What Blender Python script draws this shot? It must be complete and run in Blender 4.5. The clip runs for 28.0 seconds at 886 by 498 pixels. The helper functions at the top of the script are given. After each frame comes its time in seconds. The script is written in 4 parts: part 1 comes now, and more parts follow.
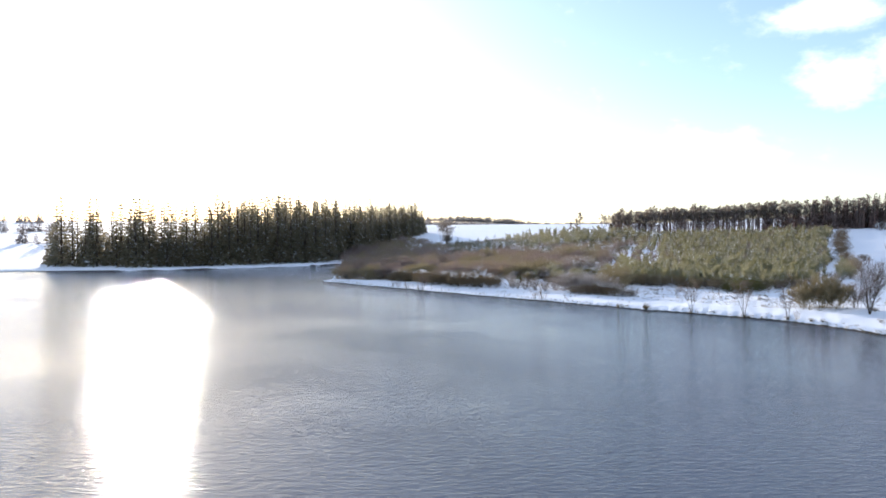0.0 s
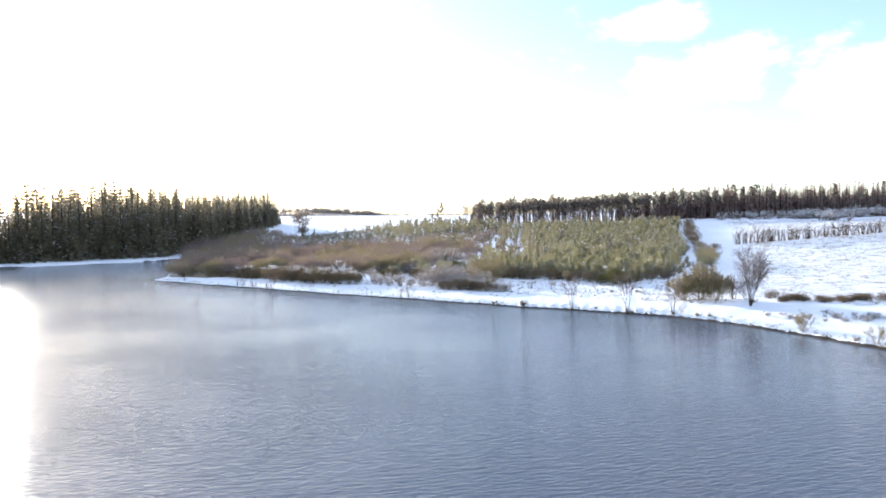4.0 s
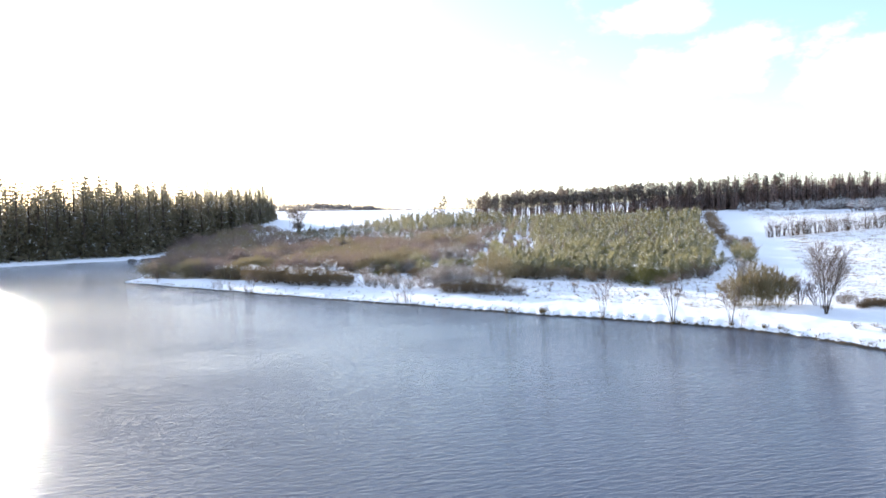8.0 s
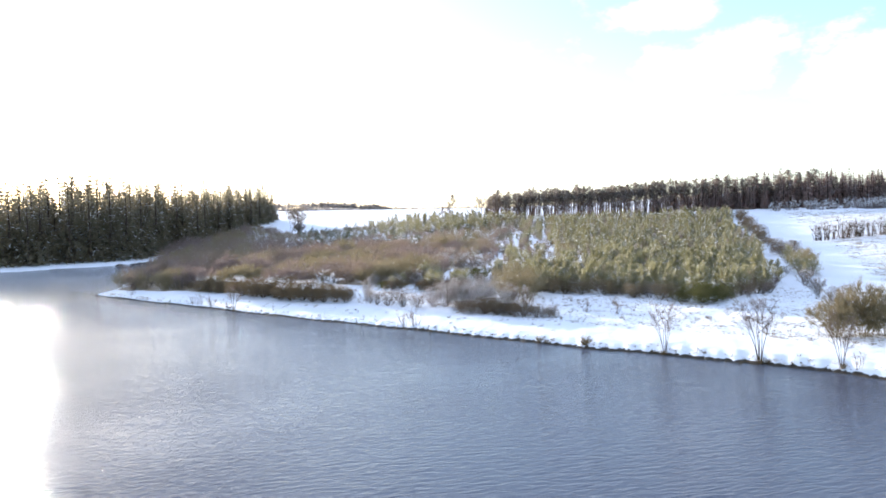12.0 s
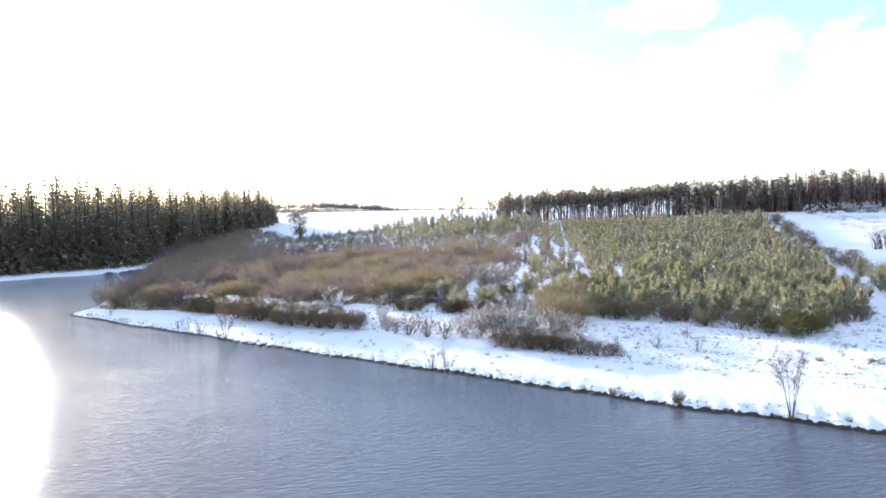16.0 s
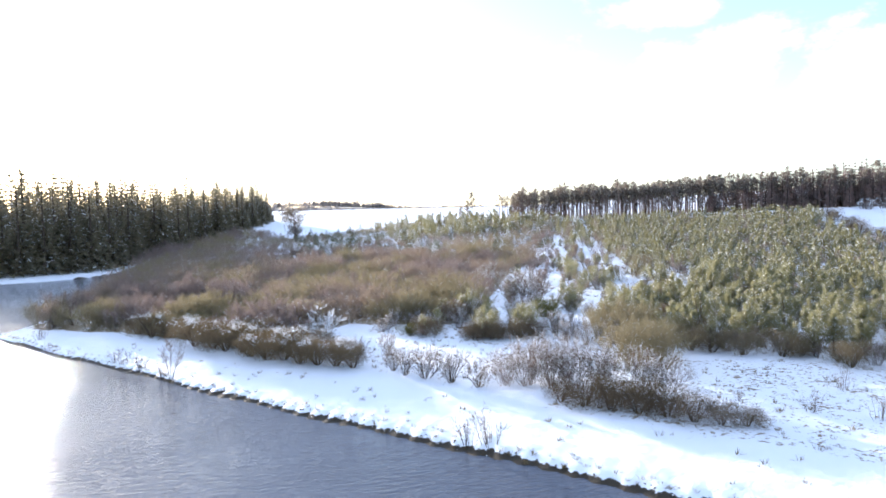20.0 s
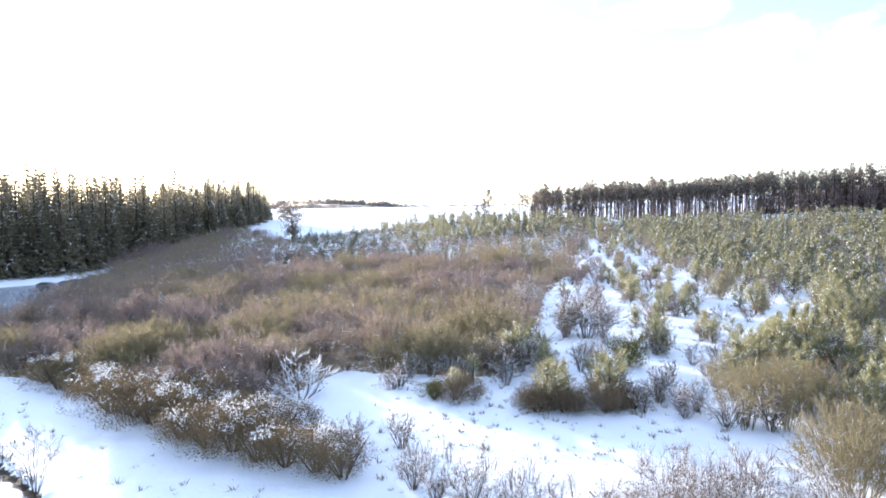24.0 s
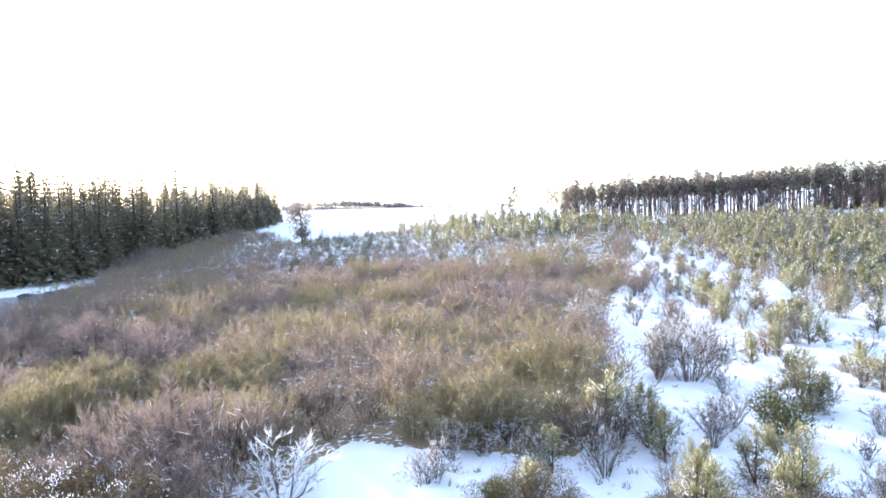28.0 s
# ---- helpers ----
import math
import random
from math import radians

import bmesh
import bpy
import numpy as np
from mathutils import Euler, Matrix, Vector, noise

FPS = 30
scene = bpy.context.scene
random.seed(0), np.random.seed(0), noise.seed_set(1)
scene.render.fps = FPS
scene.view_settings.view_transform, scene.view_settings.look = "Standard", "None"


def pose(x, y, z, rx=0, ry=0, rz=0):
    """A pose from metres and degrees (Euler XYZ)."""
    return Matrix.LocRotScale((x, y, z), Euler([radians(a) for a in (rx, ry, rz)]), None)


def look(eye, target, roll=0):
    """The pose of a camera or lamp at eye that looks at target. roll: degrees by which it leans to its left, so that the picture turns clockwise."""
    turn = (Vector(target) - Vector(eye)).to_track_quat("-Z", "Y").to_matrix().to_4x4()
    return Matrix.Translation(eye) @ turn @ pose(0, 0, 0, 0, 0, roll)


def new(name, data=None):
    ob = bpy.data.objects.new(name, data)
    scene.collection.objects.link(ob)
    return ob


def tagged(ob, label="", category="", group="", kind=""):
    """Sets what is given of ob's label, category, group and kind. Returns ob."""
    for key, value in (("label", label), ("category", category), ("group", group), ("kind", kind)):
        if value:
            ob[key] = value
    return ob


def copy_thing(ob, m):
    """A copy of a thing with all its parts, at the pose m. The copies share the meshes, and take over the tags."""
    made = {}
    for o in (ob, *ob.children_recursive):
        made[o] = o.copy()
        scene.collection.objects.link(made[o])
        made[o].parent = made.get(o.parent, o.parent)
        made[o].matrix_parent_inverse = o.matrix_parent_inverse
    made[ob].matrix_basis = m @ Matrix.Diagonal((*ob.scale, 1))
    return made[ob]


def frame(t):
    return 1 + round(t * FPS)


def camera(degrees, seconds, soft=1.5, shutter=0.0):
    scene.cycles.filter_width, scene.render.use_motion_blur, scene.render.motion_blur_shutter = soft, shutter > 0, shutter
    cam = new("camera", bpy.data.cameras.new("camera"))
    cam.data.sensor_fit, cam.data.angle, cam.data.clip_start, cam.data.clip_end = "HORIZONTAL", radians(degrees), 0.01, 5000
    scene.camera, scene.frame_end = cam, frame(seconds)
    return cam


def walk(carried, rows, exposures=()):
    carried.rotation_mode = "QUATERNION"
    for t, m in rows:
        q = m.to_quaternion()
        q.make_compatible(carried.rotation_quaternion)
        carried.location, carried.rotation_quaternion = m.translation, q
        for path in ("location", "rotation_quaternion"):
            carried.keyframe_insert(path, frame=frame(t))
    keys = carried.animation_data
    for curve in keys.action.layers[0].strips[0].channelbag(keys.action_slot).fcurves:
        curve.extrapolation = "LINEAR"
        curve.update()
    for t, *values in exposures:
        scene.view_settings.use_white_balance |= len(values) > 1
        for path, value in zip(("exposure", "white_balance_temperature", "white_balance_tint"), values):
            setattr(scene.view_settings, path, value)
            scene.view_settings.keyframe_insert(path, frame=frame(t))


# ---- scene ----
cam = camera(68.0, 28.0, soft=1.6)
PATH = [
    (0, (-0.055, -2.778, 13.290), (-0.014, -0.779, 13.258), -0.3),
    (0.5, (-0.469, -1.477, 13.172), (-0.425, 0.522, 13.137), -0.4),
    (1, (-0.330, 0.542, 12.924), (-0.150, 2.534, 12.886), -0.4),
    (1.5, (-0.140, 3.021, 12.772), (0.254, 4.982, 12.730), -0.4),
    (2, (-0.163, 4.693, 12.882), (0.286, 6.641, 12.836), -0.5),
    (2.5, (-0.069, 6.797, 13.012), (0.391, 8.743, 12.960), -0.5),
    (3, (0.383, 9.066, 13.112), (0.851, 11.01, 13.057), -0.5),
    (3.5, (0.854, 11.4, 13.046), (1.32, 13.344, 12.989), -0.5),
    (5.5, (2.822, 20.662, 13.024), (3.283, 22.607, 12.955), -0.8),
    (6, (3.263, 22.87, 12.976), (3.722, 24.815, 12.907), -0.8),
    (6.5, (3.914, 25.079, 12.906), (4.374, 27.024, 12.834), -0.9),
    (7, (4.504, 27.198, 12.873), (4.966, 29.142, 12.798), -0.9),
    (7.5, (5.072, 29.299, 12.825), (5.531, 31.244, 12.749), -1.0),
    (8, (5.579, 31.508, 12.808), (6.034, 33.454, 12.732), -1.0),
    (8.5, (6.134, 33.905, 12.713), (6.587, 35.851, 12.636), -1.0),
    (9, (6.603, 36.313, 12.645), (7.053, 38.261, 12.567), -1.0),
    (9.5, (7.115, 38.716, 12.697), (7.562, 40.663, 12.617), -1.0),
    (10, (7.508, 41.015, 12.828), (7.951, 42.964, 12.747), -1.0),
    (10.5, (7.812, 43.202, 12.983), (8.254, 45.151, 12.902), -1.0),
    (11, (8.2, 45.301, 13.24), (8.641, 47.25, 13.158), -1.1),
    (11.5, (8.481, 47.389, 13.631), (8.921, 49.338, 13.55), -1.2),
    (12, (8.575, 49.534, 14.072), (9.012, 51.484, 13.991), -1.2),
    (12.5, (8.687, 51.629, 14.615), (9.122, 53.58, 14.534), -1.4),
    (14.5, (8.565, 59.17, 16.089), (8.995, 61.122, 16.008), -1.5),
    (15, (8.488, 61.589, 16.021), (8.92, 63.54, 15.939), -1.5),
    (15.5, (8.45, 64.186, 15.983), (8.883, 66.136, 15.901), -1.3),
    (16, (8.313, 66.893, 15.936), (8.749, 68.843, 15.854), -1.3),
    (16.5, (8.29, 69.472, 15.975), (8.727, 71.422, 15.893), -1.4),
    (17, (8.377, 72.14, 15.874), (8.814, 74.09, 15.792), -1.3),
    (17.5, (8.53, 75.145, 15.729), (8.968, 77.095, 15.647), -1.3),
    (18, (8.899, 78.5, 15.665), (9.337, 80.45, 15.583), -1.3),
    (18.5, (9.347, 81.834, 15.719), (9.785, 83.784, 15.635), -1.4),
    (19, (9.946, 85.304, 15.705), (10.382, 87.254, 15.621), -1.4),
    (19.5, (10.596, 88.762, 15.775), (11.031, 90.712, 15.689), -1.5),
    (20, (11.404, 92.402, 15.848), (11.834, 94.354, 15.761), -1.5),
    (20.5, (12.12, 96.14, 15.891), (12.549, 98.092, 15.802), -1.4),
    (22.5, (13.866, 110.219, 16.335), (14.293, 112.171, 16.246), -1.2),
    (23, (14.074, 113.692, 16.369), (14.5, 115.644, 16.279), -1.1),
    (23.5, (14.333, 117.06, 16.315), (14.748, 119.015, 16.226), -1.1),
    (24, (14.489, 120.35, 16.366), (14.902, 122.305, 16.276), -1.0),
    (24.5, (14.637, 123.619, 16.415), (15.058, 125.572, 16.325), -1.1),
    (25, (14.82, 127.054, 16.369), (15.241, 129.007, 16.279), -1.1),
    (25.5, (15.077, 130.901, 16.259), (15.492, 132.856, 16.169), -1.2),
    (26, (15.377, 134.944, 16.263), (15.789, 136.899, 16.171), -1.2),
    (26.5, (15.578, 137.608, 16.26), (15.985, 139.564, 16.169), -1.4),
    (27, (15.88, 139.313, 16.182), (16.25, 141.277, 16.094), -1.5),
    (27.5, (16.152, 140.476, 16.157), (16.508, 142.442, 16.07), -1.6),
    (28, (16.394, 141.297, 16.174), (16.761, 143.261, 16.088), -1.6),
]
EXPOSURES = [(0, 1.35, 6350, 15), (1.5, 1.68, 6400, 15), (8, 1.88, 6350, 15), (17, 1.95, 6250, 15), (20, 2.0, 6150, 15), (25, 2.3, 6050, 15), (28, 2.55, 6050, 15)]
walk(cam, [(t, look(eye, target, roll)) for t, eye, target, roll in PATH], EXPOSURES)

# ---- sky and sun ----
SUN_AZ, SUN_EL = -22.8, 9.8  # degrees from +y towards +x, and over the horizon
SUN_WAY = Vector((math.sin(radians(SUN_AZ)) * math.cos(radians(SUN_EL)), math.cos(radians(SUN_AZ)) * math.cos(radians(SUN_EL)), math.sin(radians(SUN_EL))))


class Nodes:
    """Short ways to add nodes to a tree and join them."""

    def __init__(self, tree):
        self.tree = tree
        tree.nodes.clear()

    def add(self, kind, sets=None, **inputs):
        n = self.tree.nodes.new(kind)
        for key, value in (sets or {}).items():
            setattr(n, key, value)
        for key, value in inputs.items():
            self.put(n, int(key[1:]) if key[0] == "i" and key[1:].isdigit() else key.replace("_", " "), value)
        return n

    def put(self, n, key, value):
        if isinstance(value, bpy.types.NodeSocket):
            self.tree.links.new(value, n.inputs[key])
        else:
            n.inputs[key].default_value = value

    def math(self, op, a, b=0.0, clamp=False):
        return self.add("ShaderNodeMath", {"operation": op, "use_clamp": clamp}, i0=a, i1=b).outputs[0]

    def mix(self, fac, a, b):
        n = self.add("ShaderNodeMix", {"data_type": "RGBA"})
        for key, value in ((0, fac), (6, a), (7, b)):
            self.put(n, key, value)
        return n.outputs[2]

    def noise(self, vector, scale, detail=4.0, rough=0.55):
        return self.add("ShaderNodeTexNoise", None, Vector=vector, Scale=scale, Detail=detail, Roughness=rough).outputs[0]

    def range(self, value, a, b, c=0.0, d=1.0):
        n = self.add("ShaderNodeMapRange", {"interpolation_type": "SMOOTHSTEP"}, i0=value, i1=a, i2=b, i3=c, i4=d)
        return n.outputs[0]

    def vec(self, op, a, b=(0, 0, 0)):
        return self.add("ShaderNodeVectorMath", {"operation": op}, i0=a, i1=b)


def make_sky():
    world = bpy.data.worlds.new("winter_sky")
    scene.world = world
    world.use_nodes = True
    k = Nodes(world.node_tree)
    way = k.add("ShaderNodeTexCoord").outputs["Generated"]
    sky = k.add("ShaderNodeTexSky", {"sky_type": "NISHITA", "sun_disc": False, "sun_elevation": radians(SUN_EL), "sun_rotation": radians(SUN_AZ),
                                     "altitude": 150.0, "air_density": 1.0, "dust_density": 0.5, "ozone_density": 2.0}).outputs[0]
    parts = k.add("ShaderNodeSeparateXYZ", None, i0=way)
    az = k.math("ARCTAN2", parts.outputs[0], parts.outputs[1])
    el = k.math("ARCSINE", parts.outputs[2])
    place = k.add("ShaderNodeCombineXYZ", None, X=az, Y=el).outputs[0]
    bank = 0.0
    for a, e, sa, se in CLOUDS:
        off = k.vec("SUBTRACT", place, (radians(a), radians(e), 0)).outputs[0]
        off = k.vec("MULTIPLY", off, (1 / radians(sa), 1 / radians(se), 0)).outputs[0]
        one = k.math("SUBTRACT", 1.0, k.vec("LENGTH", off).outputs["Value"], clamp=True)
        bank = k.math("MAXIMUM", bank, one)
    bank = k.math("MAXIMUM", bank, k.range(el, 0.42, 0.95, 0.0, 0.42))  # unseen broken cloud overhead, added to lift the fill light
    stretched = k.vec("MULTIPLY", place, (1.0, 1.7, 0)).outputs[0]
    billow = k.noise(stretched, 13.0, 9.0, 0.6)
    fleece = k.range(k.math("ADD", billow, k.math("MULTIPLY", bank, 0.60)), 0.58, 1.06)
    fleece = k.math("MULTIPLY", fleece, k.range(el, 0.0, 0.12))
    glow = k.math("MAXIMUM", k.vec("DOT_PRODUCT", k.vec("NORMALIZE", way).outputs[0], tuple(SUN_WAY)).outputs["Value"], 0.0)
    wide = k.math("MULTIPLY", k.math("POWER", glow, 9.0), SKY_WIDE)
    tight = k.math("MULTIPLY", k.math("POWER", glow, 900.0), SKY_TIGHT)
    haze = k.math("ADD", wide, tight)
    blue = k.add("ShaderNodeVectorMath", {"operation": "SCALE"}, i0=sky)
    blue.inputs["Scale"].default_value = SKY_STRENGTH
    mist = k.math("ADD", k.math("MULTIPLY", k.range(el, 0.16, -0.02), 0.42), 0.12)
    lit = k.mix(mist, blue.outputs[0], (0.27, 0.29, 0.32, 1))
    lit = k.mix(fleece, lit, (0.62, 0.67, 0.75, 1))
    air = k.add("ShaderNodeVectorMath", {"operation": "SCALE"}, i0=(1.0, 0.98, 0.94))
    k.put(air, "Scale", haze)
    total = k.vec("ADD", lit, air.outputs[0]).outputs[0]
    back = k.add("ShaderNodeBackground", None, Color=total, Strength=1.0)
    k.add("ShaderNodeOutputWorld", None, Surface=back.outputs[0])


CLOUDS = [(31.0, 16.2, 6.5, 2.2), (32.5, 11.6, 4.6, 3.4), (37.0, 12.4, 5.0, 3.2), (23.0, 6.4, 6.5, 3.8), (45.5, 9.8, 6.0, 5.2), (58, 13, 11, 5), (76, 15, 12, 6), (-80, 18, 20, 7), (-120, 15, 18, 7),
          (104, 17, 16, 7), (130, 16, 22, 7), (168, 15, 18, 7), (200, 14, 20, 6), (-32, 24, 12, 5)]
SKY_STRENGTH, SKY_WIDE, SKY_TIGHT = 0.118, 0.12, 3.5
make_sky()
lamp = bpy.data.lights.new("sun", "SUN")
lamp.energy, lamp.angle, lamp.color = 3.4, radians(0.6), (1.0, 0.91, 0.78)
new("sun", lamp).matrix_world = look(SUN_WAY * 300, (0, 0, 0))

# ---- materials ----
def material(name, build):
    m = bpy.data.materials.new(name)
    m.use_nodes = True
    k = Nodes(m.node_tree)
    k.add("ShaderNodeOutputMaterial", None, Surface=build(k))
    return m


def snow_ground(k):
    place = k.add("ShaderNodeNewGeometry").outputs["Position"]
    stubble = k.add("ShaderNodeAttribute", {"attribute_name": "stubble"}).outputs["Fac"]
    bank = k.add("ShaderNodeAttribute", {"attribute_name": "bank"}).outputs["Fac"]
    fine, mid, broad = k.noise(place, 2.3, 6.0, 0.66), k.noise(place, 0.35, 5.0), k.noise(place, 0.045, 3.0)
    white = k.mix(broad, (0.70, 0.75, 0.83, 1), (0.80, 0.83, 0.88, 1))
    straw = k.mix(mid, (0.15, 0.11, 0.065, 1), (0.28, 0.22, 0.14, 1))
    shown = k.math("ADD", fine, k.math("MULTIPLY", k.math("SUBTRACT", mid, 0.5), 0.45))
    shown = k.math("ADD", shown, k.math("MULTIPLY", stubble, 0.28))
    bare = k.range(shown, 0.74, 0.82)
    earth = k.range(k.math("ADD", bank, k.math("MULTIPLY", k.math("SUBTRACT", fine, 0.5), 1.3)), 0.42, 0.60)
    soil = k.mix(fine, (0.018, 0.014, 0.010, 1), (0.055, 0.043, 0.028, 1))
    colour = k.mix(earth, k.mix(bare, white, straw), soil)
    bump = k.add("ShaderNodeBump", None, Strength=0.32, Distance=0.25, Height=k.math("ADD", fine, k.math("MULTIPLY", mid, 2.5)))
    return k.add("ShaderNodeBsdfPrincipled", None, Base_Color=colour, Roughness=0.75, Normal=bump.outputs[0], Specular_IOR_Level=0.25).outputs[0]


def lake_water(k):
    place = k.add("ShaderNodeNewGeometry").outputs["Position"]
    turned = k.add("ShaderNodeMapping", None, Vector=place, Rotation=(0, 0, radians(24)), Scale=(0.42, 1.55, 1.0)).outputs[0]
    ripple = k.add("ShaderNodeTexNoise", None, Vector=turned, Scale=2.1, Detail=3.0, Roughness=0.5, Distortion=0.6).outputs[0]
    chop = k.noise(turned, 6.0, 3.0)
    gust = k.range(k.noise(place, 0.022, 3.0), 0.35, 0.70)
    tall = k.math("ADD", k.math("MULTIPLY", ripple, 1.0), k.math("MULTIPLY", chop, 0.25))
    tall = k.math("MULTIPLY", tall, k.math("ADD", k.math("MULTIPLY", gust, 0.7), 0.45))
    bump = k.add("ShaderNodeBump", None, Strength=0.8, Distance=WATER_RELIEF, Height=tall)
    return k.add("ShaderNodeBsdfPrincipled", None, Base_Color=(0.070, 0.079, 0.108, 1), Roughness=0.06, IOR=1.333, Normal=bump.outputs[0]).outputs[0]


def foliage(dark, light, snow, clear=0.30, crest=None):
    """Needles or leaves: each spray has its own tone, some carry snow, and light comes through."""
    def build(k):
        one = k.add("ShaderNodeNewGeometry")
        tone, up = one.outputs["Random Per Island"], one.outputs["Normal"]
        tree = k.add("ShaderNodeObjectInfo").outputs["Random"]
        patch = k.noise(one.outputs["Position"], 0.09, 2.0)
        which = k.math("ADD", k.math("MULTIPLY", tone, 0.55), k.math("ADD", k.math("MULTIPLY", tree, 0.25), k.math("MULTIPLY", patch, 0.3)))
        green = k.mix(which, (*dark, 1), (*light, 1))
        rise = k.math("ABSOLUTE", k.add("ShaderNodeSeparateXYZ", None, i0=up).outputs[2])
        again = k.math("FRACT", k.math("MULTIPLY", tone, 37.7))
        drift = k.math("MULTIPLY", k.math("SUBTRACT", k.noise(one.outputs["Position"], 1.1, 3.0), 0.5), 0.6)
        laden = k.range(k.math("ADD", k.math("ADD", again, drift), k.math("MULTIPLY", rise, 0.25)), 1.20 - snow, 1.25 - snow)
        if crest:  # snow lies on the top of the bush
            tall = k.add("ShaderNodeSeparateXYZ", None, i0=k.add("ShaderNodeTexCoord").outputs["Object"]).outputs[2]
            heap = k.math("MULTIPLY", k.math("SUBTRACT", k.noise(one.outputs["Position"], 0.75, 2.0), 0.5), 2.0)
            top = k.math("ADD", k.math("MULTIPLY", k.range(tall, *crest), 0.62), k.math("ADD", k.math("MULTIPLY", again, 0.22), k.math("ADD", heap, drift)))
            laden = k.range(top, 0.82 - snow, 0.88 - snow)
        colour = k.mix(laden, green, (0.82, 0.84, 0.88, 1))
        skin = k.add("ShaderNodeBsdfPrincipled", None, Base_Color=colour, Roughness=0.7, Specular_IOR_Level=0.2).outputs[0]
        thin = k.add("ShaderNodeBsdfTranslucent", None, Color=colour).outputs[0]
        both = k.add("ShaderNodeMixShader", None, i0=clear, i1=skin, i2=thin)
        return both.outputs[0]
    return build


def bark(dark, light, snow=0.0, grain=6.0, clear=0.0):
    """Wood; clear is the light that slips round thin twigs."""
    def build(k):
        one = k.add("ShaderNodeNewGeometry")
        tone = one.outputs["Random Per Island"]
        speck = k.noise(one.outputs["Position"], grain, 4.0)
        tree = k.add("ShaderNodeObjectInfo").outputs["Random"]
        which = k.math("ADD", k.math("MULTIPLY", tone, 0.5), k.math("MULTIPLY", k.math("ADD", speck, tree), 0.3))
        wood = k.mix(which, (*dark, 1), (*light, 1))
        rise = k.add("ShaderNodeSeparateXYZ", None, i0=one.outputs["Normal"]).outputs[2]
        again = k.math("FRACT", k.math("MULTIPLY", tone, 53.3))
        laden = k.math("MULTIPLY", k.range(k.math("ADD", again, k.math("MULTIPLY", rise, 0.3)), 1.12 - snow, 1.2 - snow), 1.0 if snow else 0.0)
        colour = k.mix(laden, wood, (0.80, 0.82, 0.86, 1))
        skin = k.add("ShaderNodeBsdfPrincipled", None, Base_Color=colour, Roughness=0.85, Specular_IOR_Level=0.2).outputs[0]
        thin = k.add("ShaderNodeBsdfTranslucent", None, Color=colour).outputs[0]
        return k.add("ShaderNodeMixShader", None, i0=clear, i1=skin, i2=thin).outputs[0]
    return build


WATER_RELIEF = 0.16
SNOW = material("snow_over_grass", snow_ground)
WATER = material("rippled_lake_water", lake_water)
PINE = material("young_pine_needles", foliage((0.145, 0.138, 0.078), (0.345, 0.32, 0.165), 0.23, 0.58))
PINE_LOW = material("browned_lower_needles", foliage((0.12, 0.095, 0.06), (0.26, 0.19, 0.12), 0.20, 0.45))
SPRUCE = material("snowy_spruce_needles", foliage((0.045, 0.058, 0.034), (0.16, 0.165, 0.08), 0.24))
SNOW_SPRUCE = material("snow_laden_spruce_needles", foliage((0.05, 0.06, 0.04), (0.15, 0.155, 0.08), 0.72))
# the snow flecks here lighten the wood in place of the sun's glare
DARK_SPRUCE = material("dark_spruce_needles", foliage((0.12, 0.11, 0.075), (0.29, 0.25, 0.17), 0.12, 0.6))
SCOTS = material("old_pine_needles", foliage((0.14, 0.12, 0.10), (0.30, 0.255, 0.21), 0.05, 0.6))
# distance haze is put into this colour: paler and greyer than near trees
HAZY_WOOD = material("haze_paled_far_wood", foliage((0.19, 0.17, 0.165), (0.36, 0.325, 0.31), 0.15, 0.4))
GORSE = material("dark_gorse_leaves", foliage((0.080, 0.060, 0.040), (0.20, 0.145, 0.09), 0.02, 0.25, (0.7, 1.5)))
GREEN_GORSE = material("green_gorse_spines", foliage((0.045, 0.050, 0.018), (0.15, 0.14, 0.045), 0.0, 0.25, (0.9, 1.7)))
BRAMBLE = material("snow_laden_bramble", foliage((0.085, 0.064, 0.038), (0.23, 0.165, 0.095), 0.10, 0.25, (0.7, 1.4)))
BRACKEN = material("brown_bracken_fronds", foliage((0.10, 0.08, 0.05), (0.22, 0.17, 0.10), 0.06, 0.3))
RUST = material("rust_red_beech_leaves", foliage((0.12, 0.035, 0.018), (0.28, 0.10, 0.045), 0.08))
TWIG = material("brown_twigs", bark((0.15, 0.115, 0.09), (0.34, 0.26, 0.20), 0.05, clear=0.38))
FROST_TWIG = material("snow_lined_twigs", bark((0.07, 0.05, 0.04), (0.20, 0.15, 0.11), 0.42, clear=0.38))
HOAR = material("snow_whitened_branches", bark((0.10, 0.08, 0.07), (0.24, 0.20, 0.17), 0.85, clear=0.38))
ALDER = material("dark_alder_twigs", bark((0.10, 0.08, 0.07), (0.26, 0.20, 0.17), 0.08, clear=0.38))
WILLOW = material("ochre_willow_twigs", bark((0.165, 0.135, 0.08), (0.33, 0.275, 0.165), 0.03, clear=0.38))
BIRCH = material("purple_brown_birch_twigs", bark((0.15, 0.115, 0.105), (0.33, 0.255, 0.23), 0.06, clear=0.38))
LARCH = material("purple_brown_larch_twigs", foliage((0.20, 0.145, 0.13), (0.40, 0.295, 0.265), 0.0, 0.5))
TRUNK = material("grey_brown_bark", bark((0.035, 0.026, 0.020), (0.12, 0.09, 0.07), 0.0, 14.0))
RED_TRUNK = material("reddish_pine_bark", bark((0.12, 0.080, 0.070), (0.30, 0.20, 0.175), 0.0, 3.0))
STRAW = material("dead_grass_blades", bark((0.07, 0.05, 0.025), (0.28, 0.21, 0.11), 0.08))
STONE = material("wet_bank_stone", bark((0.02, 0.017, 0.014), (0.10, 0.085, 0.07), 0.18, 9.0))


